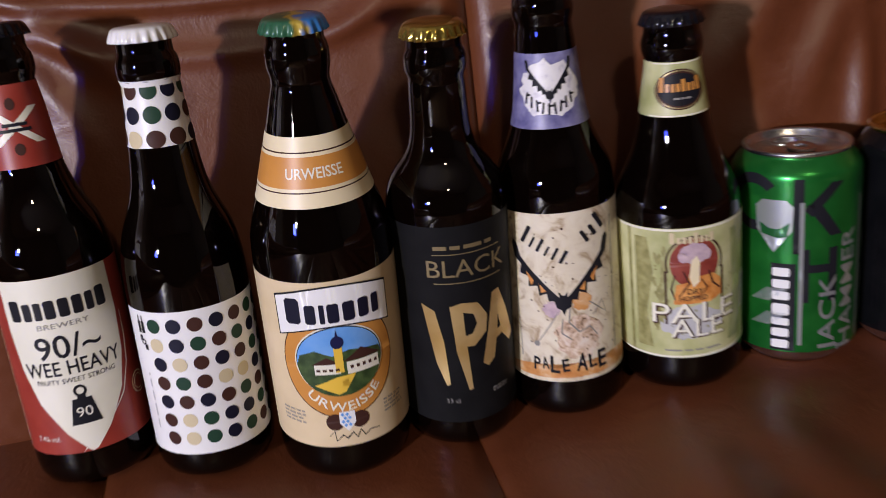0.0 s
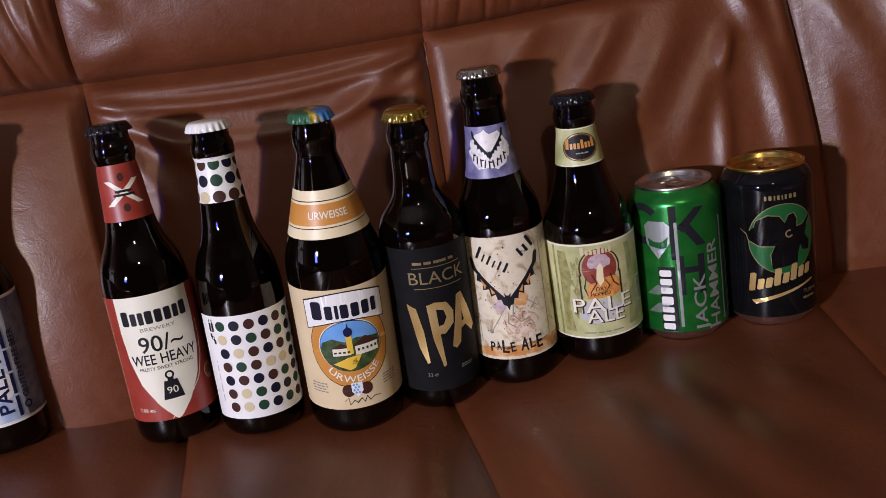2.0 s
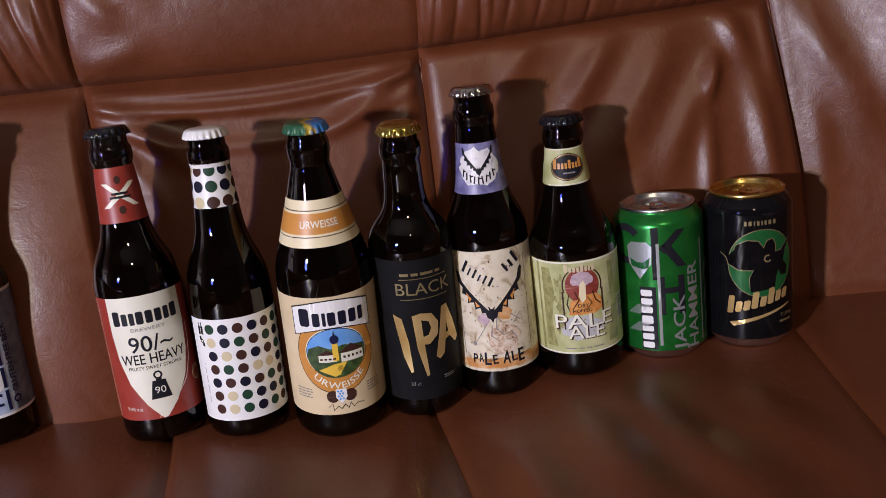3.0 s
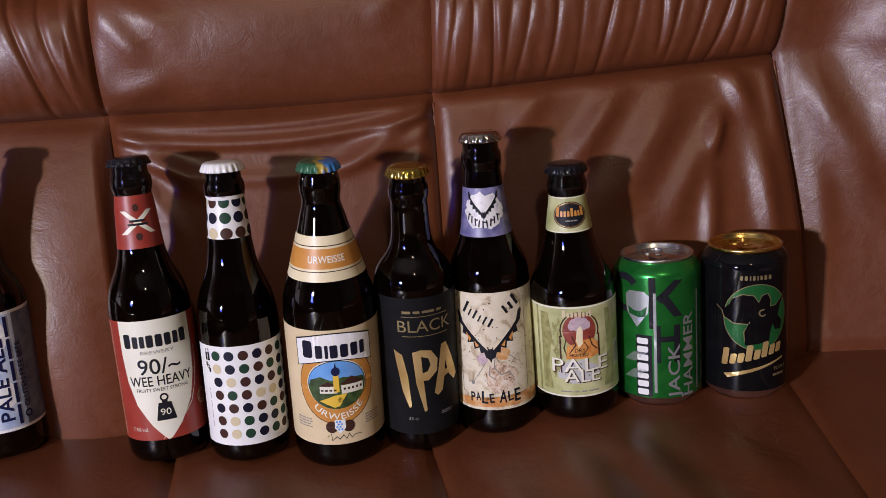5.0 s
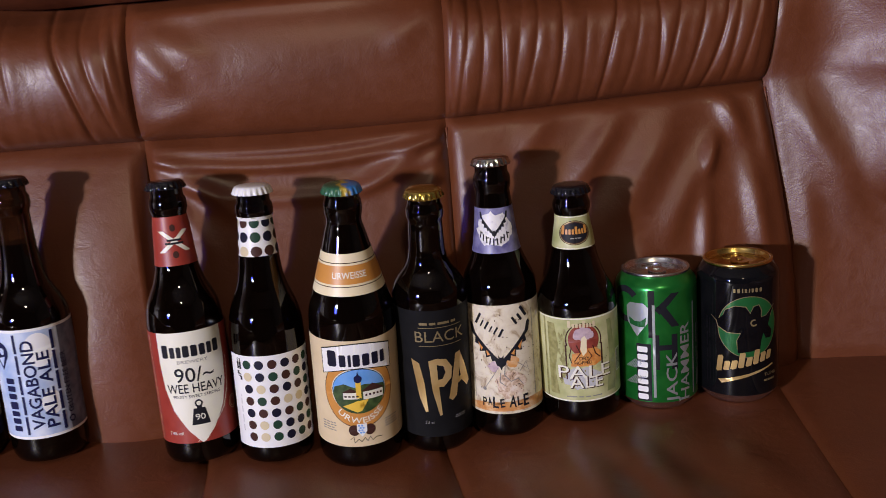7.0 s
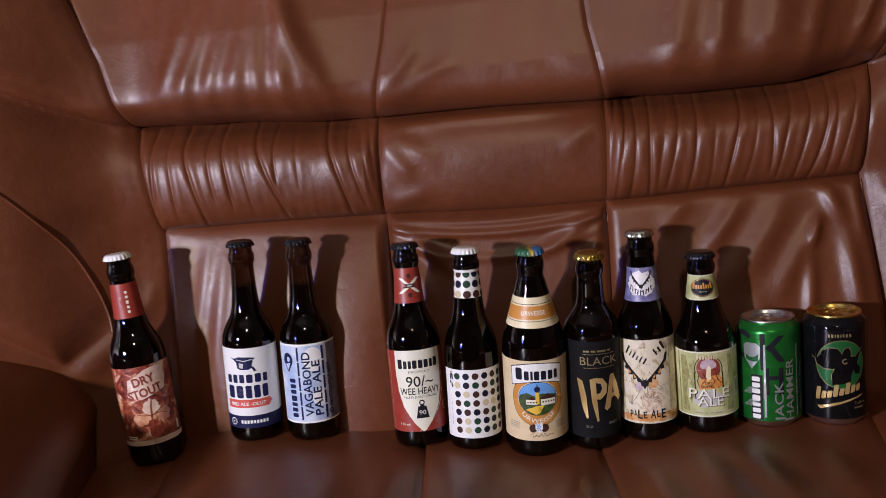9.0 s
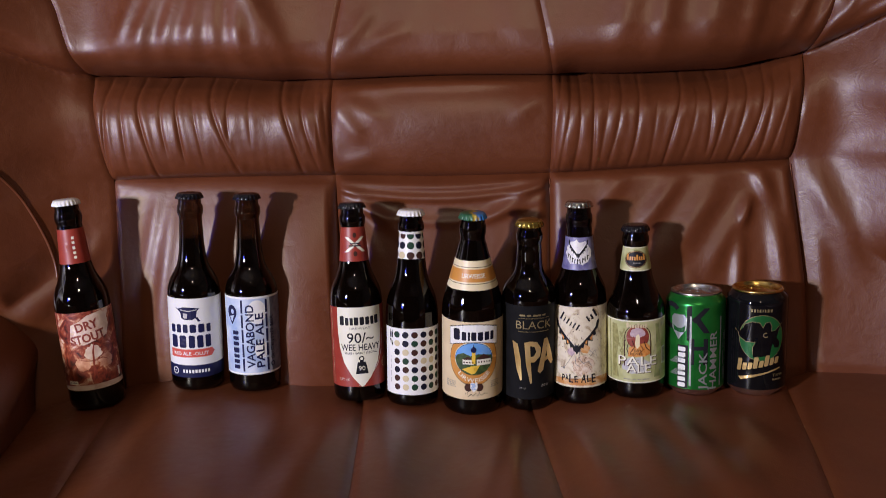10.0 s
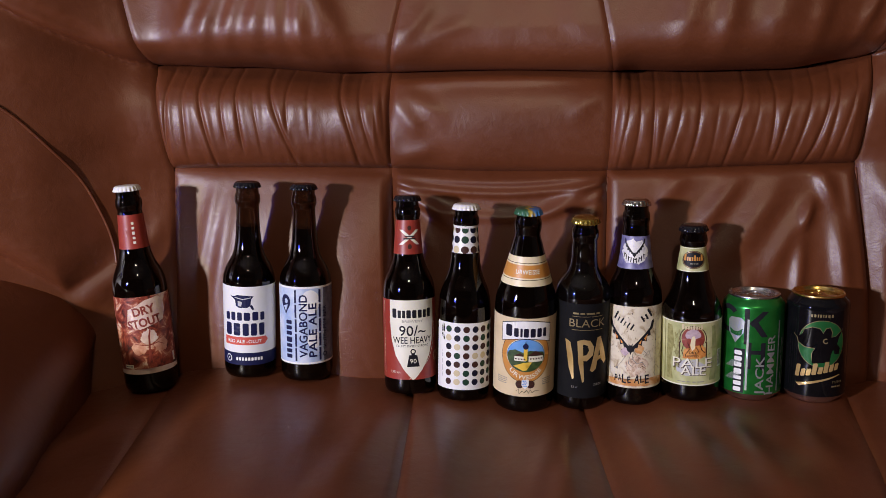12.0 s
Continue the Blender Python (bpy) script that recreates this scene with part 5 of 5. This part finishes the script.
def stout_bottle():
    ob, body, H = bottle("stout", (-0.449, 0.020, 0.4570), (-0.4585, 0.030, 0.700), 0.0310, CAP_WHITE, "white crown cap", "brown stout bottle with a russet label, leaning towards the armrest")
    z0, z1, a, R = 0.10 * H, 0.478 * H, 22, 0.0310
    lab = wrap_label(ob, body, a - 105, a + 105, z0, z1, STOUTPRINT, label="russet marbled paper label")
    h = z1 - z0
    def on(name, bm, m, u, down, lift=0.0006):
        return lay(name, moved(bm, u, 0), m, lab, body, a, z1 - down, lift, ref=R)
    on("pale_patch", poly((-0.019, -0.011), (-0.016, 0.008), (-0.006, 0.012), (0.004, 0.018), (0.020, 0.021), (0.027, 0.016), (0.0285, 0.004), (0.024, -0.008), (0.010, -0.012), (-0.004, -0.016)), BLUSH, 0, 0.0225, 0.0004)
    on("lettering", moved(words("DRY", 0.0098, 0.0255, 0.03), 0, 0, 9), MAROON, 0.002, 0.0160, 0.0008)
    on("lettering", moved(words("STOUT", 0.0098, 0.039, 0.03), 0, 0, 9), MAROON, 0.0015, 0.0300, 0.0008)
    on("leaf_print", merge(splat(0.0095, 31, 26), ), BLUSH, 0.005, 0.0480, 0.0004)
    on("leaf_print", splat(0.0085, 32, 26), SALMON_PALE, -0.008, 0.0610, 0.0004)
    on("leaf_print", splat(0.0085, 33, 26), SALMON_PALE, 0.018, 0.0600, 0.0004)
    on("stem_print", merge(stroke([(0.007, 0.020), (0.0045, 0.010), (0.004, 0.0), (0.0025, -0.018), (0.0, -0.024)], 0.0020), stroke([(-0.012, 0.002), (-0.004, 0.0), (0.004, -0.001), (0.014, 0.001), (0.022, -0.003)], 0.0012), stroke([(0.003, -0.002), (0.005, -0.014), (0.006, -0.022)], 0.0018)), MAROON, 0, 0.0570, 0.0008)
    on("foot_band", poly((-0.052, -0.0028), (0.052, -0.0028), (0.052, 0.0015), (0.02, 0.0035), (0.0, 0.001), (-0.02, 0.003), (-0.052, 0.0012)), BLUSH, 0, h - 0.003, 0.0004)
    on("small_panel", rect(0.013, 0.0042), IVORY, -0.024, h - 0.0095)
    on("small_print", bars(0.011, 1, 0.0014, 0.002, 2), GREYINK, -0.024, h - 0.0095, 0.0009)
    on("small_panel", rect(0.004, 0.011), IVORY, 0.0355, h - 0.014)
    n0, n1 = 0.70 * H, 0.862 * H
    zm = (n0 + n1) / 2
    nr = body.at(zm)
    neck = wrap_label(ob, body, -180, 179.9, n0, n1, RED, "neck_label", "rust red paper neck label")
    lay("wordmark", moved(blocks([0.0036, 0.0034, 0.0044, 0.0036, 0.0036], 0.0030, 0.0018), 0, 0, 90), IVORY, neck, body, a + 6, zm - 0.001, 0.0005, ref=nr)


def cauldron_bottle():
    ob, body, H = bottle("slim", (-0.3315, 0.036, 0.470), (-0.3195, 0.045, 0.699), 0.0302, CAP_BLACK, "black crown cap", "brown red ale bottle with a white and navy label", fill=0.775)
    z0, z1, a, R = 0.140 * H, 0.484 * H, 5, 0.0302
    lab = wrap_label(ob, body, a - 100, a + 100, z0, z1, WHITE, label="white paper label")
    def on(name, bm, m, u, down, lift=0.0006):
        return lay(name, moved(bm, u, 0), m, lab, body, a, z1 - 0.0028 - down, lift, ref=R)
    on("hat_print", merge(poly((-0.0165, 0.0060), (-0.0125, 0.0045), (-0.0060, 0.0065), (0.004, 0.0060), (0.0125, 0.0050), (0.0095, 0.0015), (0.0082, -0.0065), (0.004, -0.0085), (-0.0050, -0.0085), (-0.0085, -0.0065), (-0.0095, 0.0005)), poly((0.0075, -0.0060), (0.0100, -0.0050), (0.0130, -0.0105), (0.0105, -0.0112))), NAVY, -0.001, 0.0135)
    on("hat_light", merge(poly((-0.0060, -0.0005), (-0.0010, -0.0015), (-0.0020, -0.0070), (-0.0060, -0.0060)), stroke([(-0.010, 0.0035), (0, 0.0015), (0.0095, 0.0035)], 0.0012)), PALEGREY, -0.001, 0.0135, 0.0008)
    on("wordmark", blocks([0.0075, 0.0068, 0.0068, 0.0085, 0.0082, 0.0062], 0.0098, 0.0012, (0.95, 1, 1, 1, 1.05, 1), 0.0), NAVY, 0, 0.0325)
    on("wordmark", blocks([0.0105, 0.0100, 0.0082, 0.0082, 0.0080], 0.0148, 0.0013), NAVY, 0, 0.0480)
    on("banner_print", poly((-0.0275, -0.0048), (0.0240, -0.0042), (0.0285, 0.0012), (0.0250, 0.0052), (-0.0275, 0.0050)), CORAL, 0, 0.0622)
    on("lettering", words("RED ALE -OLUT", 0.0038, 0.042, 0.02), WHITE, -0.001, 0.0622, 0.0009)
    foot = wrap_label(ob, body, a - 100, a + 100, 0.075 * H, 0.1395 * H, NAVY, "foot_label", "navy paper band")
    zf = 0.108 * H
    lay("wordmark", blocks([0.0030] * 9, 0.0040, 0.0006), WHITE, foot, body, a + 10, zf, 0.0006, ref=R)
    lay("seal_print", merge(ring(0.0034, 0.0044, n=24), moved(rect(0.003, 0.001), 0, 0, 35)), WHITE, foot, body, a - 40, zf, 0.0006, ref=R)


def blue_bottle():
    ob, body, H = bottle("slim", (-0.2625, 0.036, 0.466), (-0.2535, 0.046, 0.695), 0.0302, CAP_BLACK, "dark blue-black crown cap", "brown pale ale bottle with a pale blue label", fill=0.775)
    z0, z1, a, R = 0.096 * H, 0.497 * H, 12, 0.0302
    lab = wrap_label(ob, body, a - 92, a + 92, z0, z1, WHITE, label="white edged pale blue paper label")
    h = z1 - z0
    def on(name, bm, m, angle, down, lift=0.0008):
        return lay(name, bm, m, lab, body, a + angle, z1 - down, lift, ref=R)
    on("wash_print", rect(0.066, h - 0.0045), PALEBLUE, -14, h / 2, 0.0004)
    on("wash_print", rect(0.026, h - 0.0045), SLATE, 68, h / 2, 0.0005)
    on("wash_disc", merge(disc(0.011, 0.014, 0, 0), disc(0.008, 0.010, 0.004, -0.045)), WHITE, 12, 0.018, 0.0005)
    on("badge_print", merge(disc(0.0068, 0.0085), poly((-0.0058, -0.004), (0.0058, -0.004), (0.0, -0.0145))), NAVY, -46, 0.0185)
    on("badge_light", merge(disc(0.0022, 0.0030, 0.001, 0.001), poly((-0.0035, -0.005), (0.0035, -0.003), (0.0, -0.0115))), PALEBLUE, -46, 0.0185, 0.0010)
    on("wordmark", moved(blocks([0.0055, 0.0055, 0.0050, 0.0075, 0.0055, 0.0055, 0.0055], 0.0078, 0.0010), 0, 0, 90), NAVY, -38, 0.0620)
    on("line_print", merge(*[rect(0.0022, 0.0155, 0, 0.0345 - 0.0172 * k) for k in range(5)]), NAVY, -21, h / 2)
    on("lettering", moved(words("VAGABOND", 0.0092, 0.0745, 0.018), 0, 0, 90), NAVY, -4.5, 0.0465)
    on("lettering", moved(words("PALE ALE", 0.0092, 0.0640, 0.018), 0, 0, 90), NAVY, 16, 0.0515)
    on("line_print", merge(*[rect(0.0026, 0.0155, 0, 0.0345 - 0.0172 * k) for k in range(5)]), NAVY, 33, h / 2)
    on("lettering", moved(words("GLUTEN FREE BEER", 0.0048, 0.052, 0.01), 0, 0, 90), NAVY, 46, 0.0500)
    on("seal_print", ring(0.0018, 0.0030, n=20), NAVY, 46, 0.0815)


CAN = [(0.0, 0.70), (0.012, 0.735), (0.03, 0.84), (0.055, 0.95), (0.075, 0.995), (0.09, 1), (0.885, 1), (0.91, 0.985), (0.945, 0.90), (0.968, 0.825), (0.975, 0.80), (0.985, 0.80)]


def can(base, top, body_material, end_material, label, lid_label):
    height, R = (Vector(top) - Vector(base)).length, 0.0331
    ob = thing("drinks_can", standing(base, top), label, "can", "drinks lined up on the sofa")
    body = Turned(CAN, height, R)
    low = 0.085 * height
    pts = [(body.at(low + (0.972 * height - low) * k / 60), low + (0.972 * height - low) * k / 60) for k in range(61)]
    part("can_body", lathe(pts, 72), body_material, ob)
    foot = [(0.0, 0.010), (0.018, 0.0075), (0.0215, 0.002), (0.0230, 0.0), (0.0245, 0.0012), (0.0285, 0.005), (0.0318, 0.0078), (body.at(low), low)]
    part("can_foot", lathe(foot, 72), STEEL, ob, "bare aluminium foot")
    r = body.at(0.972 * height)
    lid = [(r, 0.972 * height), (r + 0.0010, 0.980 * height), (r + 0.0012, 0.992 * height), (r + 0.0004, height), (r - 0.0010, height), (r - 0.0018, 0.990 * height), (r - 0.0022, 0.966 * height), (r - 0.0036, 0.957 * height), (r - 0.0050, 0.966 * height), (0.006, 0.966 * height), (0.0, 0.966 * height)]
    lid_ob = part("lid", lathe(lid, 72), end_material, ob, lid_label)
    zt = 0.966 * height
    tab = bmesh.new()
    for m in (ring(0.0030, 0.0072, n=28, squash=1.25),):
        me = bpy.data.meshes.new("flat")
        m.to_mesh(me)
        m.free()
        tab.from_mesh(me)
        bpy.data.meshes.remove(me)
    ext = bmesh.ops.extrude_face_region(tab, geom=tab.faces[:])
    for v in ext["geom"]:
        if isinstance(v, bmesh.types.BMVert):
            v.co.z += 0.0012
    for v in tab.verts:
        v.co += Vector((0.0, -0.005, zt + 0.0008))
    bmesh.ops.recalc_face_normals(tab, faces=tab.faces[:])
    part("pull_tab", tab, end_material, lid_ob, smooth=False)
    rivet = lathe([(0.0026, zt), (0.0026, zt + 0.0014), (0.0018, zt + 0.0020), (0.0, zt + 0.0022)], 20)
    for v in rivet.verts:
        v.co.y += 0.001
    part("rivet", rivet, end_material, lid_ob)
    mouth = tube([(0.0088 * math.cos(2 * math.pi * k / 30), 0.0125 + 0.0070 * math.sin(2 * math.pi * k / 30), zt + 0.0002) for k in range(31)], 0.0005)
    part("mouth_score", mouth, end_material, lid_ob)
    return ob, body, height, R


def green_can():
    ob, body, H, R = can((0.2500, 0.0300, 0.4465), (0.2525, 0.0350, 0.5650), GREENCAN, STEEL, "metallic green beer can with silver and black print", "brushed aluminium lid")
    def on(name, bm, m, angle, v, lift=0.0004):
        return lay(name, bm, m, ob, body, angle + 12, v, lift, ref=R)
    on("letter_block", merge(rect(0.0052, 0.040, -0.0075, -0.004), poly((-0.005, 0.000), (0.0085, 0.0135), (0.0155, 0.0135), (-0.001, -0.004)), poly((-0.004, 0.002), (0.002, 0.005), (0.0155, -0.0150), (0.0085, -0.0150))), BLACK, -22, 0.0905)
    on("letter_block", merge(rect(0.005, 0.030, -0.007, 0), rect(0.005, 0.030, 0.008, 0), rect(0.015, 0.0045, 0, 0.004)), BLACK, -17, 0.0540, 0.0003)
    on("letter_block", moved(ring(0.010, 0.0155, 40, 300, n=24), 0, 0), BLACK, -76, 0.0930, 0.0003)
    on("badge_print", poly((-0.0098, 0.009), (-0.006, 0.0125), (0.006, 0.0125), (0.0098, 0.009), (0.0090, -0.004), (0.0, -0.0160), (-0.0090, -0.004)), SILVERINK, -56, 0.0830, 0.0006)
    on("badge_shape", merge(poly((-0.0075, 0.002), (-0.002, -0.001), (0.003, -0.001), (0.0082, 0.003), (0.0068, -0.005), (0.002, -0.006), (-0.0066, -0.004))), GREENINK, -56, 0.0810, 0.0008)
    on("wordmark", moved(blocks([0.0058, 0.0058, 0.0050, 0.0078, 0.0058, 0.0058, 0.0058], 0.0088, 0.0009), 0, 0, 90), WHITE, -49, 0.0360, 0.0006)
    on("wordmark_ground", rect(0.0125, 0.050), BLACK, -47, 0.0360, 0.00035)
    on("line_print", rect(0.0022, 0.080), SILVERINK, -32, 0.0545, 0.0006)
    on("lettering", moved(words("JACK", 0.0090, 0.0440, 0.012), 0, 0, 90), SILVERINK, -8, 0.0315, 0.0007)
    on("lettering", moved(words("HAMMER", 0.0088, 0.0670, 0.012), 0, 0, 90), SILVERINK, 13, 0.0440, 0.0007)
    on("line_print", rect(0.0020, 0.080), SILVERINK, 31, 0.0530, 0.0006)
    on("small_print", moved(bars(0.06, 2, 0.0016, 0.004, 5), 0, 0, 90), SILVERINK, 42, 0.0480, 0.0006)
    on("hatching", merge(*[moved(rect(0.0006, 0.012), 0.0015 * k, 0.0, -50) for k in range(7)], *[moved(rect(0.0006, 0.012), 0.0015 * k, -0.014, -50) for k in range(7)]), SILVERINK, -68, 0.0430, 0.0006)


def black_can():
    ob, body, H, R = can((0.3170, 0.0240, 0.4465), (0.3195, 0.0280, 0.5675), BLACKCAN, GOLDTIN, "glossy black beer can with a green disc and gold print", "gold coloured aluminium lid")
    def on(name, bm, m, u, v, lift=0.0004):
        return lay(name, moved(bm, u, 0), m, ob, body, -6, v, lift, ref=R)
    on("disc_border", disc(0.0254, 0.0262, n=48), GOLDINK, 0.001, 0.0700, 0.0003)
    on("disc_print", disc(0.0248, 0.0256, n=48), GREENINK, 0.001, 0.0700, 0.0005)
    on("crest_shape", poly((-0.0300, 0.0075), (-0.0255, 0.0040), (-0.0200, 0.0090), (-0.0180, 0.0140), (-0.0100, 0.0175), (-0.0020, 0.0165), (0.0015, 0.0110), (0.0040, 0.0165), (0.0085, 0.0175), (0.0110, 0.0125), (0.0105, 0.0070), (0.0150, 0.0075), (0.0240, 0.0155), (0.0195, 0.0060), (0.0175, -0.0010), (0.0215, -0.0060), (0.0205, -0.0125), (0.0150, -0.0120), (0.0130, -0.0070), (0.0110, -0.0130), (0.0100, -0.0210), (-0.0080, -0.0230), (-0.0090, -0.0120), (-0.0060, -0.0060), (-0.0165, -0.0055), (-0.0240, -0.0010)), BLACKCAN, 0, 0.0710, 0.0007)
    on("crest_line", merge(stroke([(-0.0300, 0.0075), (-0.0255, 0.0040), (-0.0240, -0.0010), (-0.0165, -0.0055), (-0.0060, -0.0060), (-0.0090, -0.0120), (-0.0085, -0.0200)], 0.0008), stroke([(-0.0200, 0.0090), (-0.0180, 0.0140), (-0.0100, 0.0175), (-0.0020, 0.0165), (0.0015, 0.0110), (0.0040, 0.0165), (0.0085, 0.0175), (0.0110, 0.0125), (0.0105, 0.0070), (0.0150, 0.0075), (0.0240, 0.0155), (0.0195, 0.0060)], 0.0008), moved(ring(0.0018, 0.0030, 60, 330, n=20), 0.0045, 0.0025)), GOLDINK, 0, 0.0710, 0.0009)
    tall = (1.45, 0.85, 0.80, 1.35, 0.80, 1.30, 0.85, 0.78)
    on("wordmark", moved(merge(*[poly((x, 0.0010), (x + 0.0010, 0), (x + 0.0044, 0), (x + 0.0052 + 0.28 * h, h - 0.0012), (x + 0.0042 + 0.28 * h, h), (x + 0.0008 + 0.28 * h, h)) for k, t in enumerate(tall) for x, h in ((-0.0265 + 0.0060 * k, 0.0092 * t),)]), 0, -0.0048, 13), GOLD, 0.0005, 0.0415, 0.0011)
    on("swash", poly((-0.0240, -0.0060), (-0.0150, -0.0040), (0.0230, 0.0058), (0.0235, 0.0046), (-0.0120, -0.0062), (-0.0210, -0.0092)), GOLD, 0.0, 0.0300, 0.0010)
    on("wordmark", blocks([0.0020, 0.0026, 0.0012, 0.0022, 0.0012, 0.0020, 0.0026, 0.0026], 0.0034, 0.0010), GOLDINK, 0.0, 0.1010)
    on("lettering", words("TUIMA", 0.0030, 0.0135), GOLDINK, 0.0210, 0.0270)
    on("small_print", bars(0.014, 1, 0.0018, 0.003, 3), GOLDINK, 0.0210, 0.0220)


stout_bottle()
cauldron_bottle()
blue_bottle()
shield_bottle()
dotted_bottle()
wheat_bottle()
black_bottle()
winged_bottle()
stubby_bottle()
green_can()
black_can()
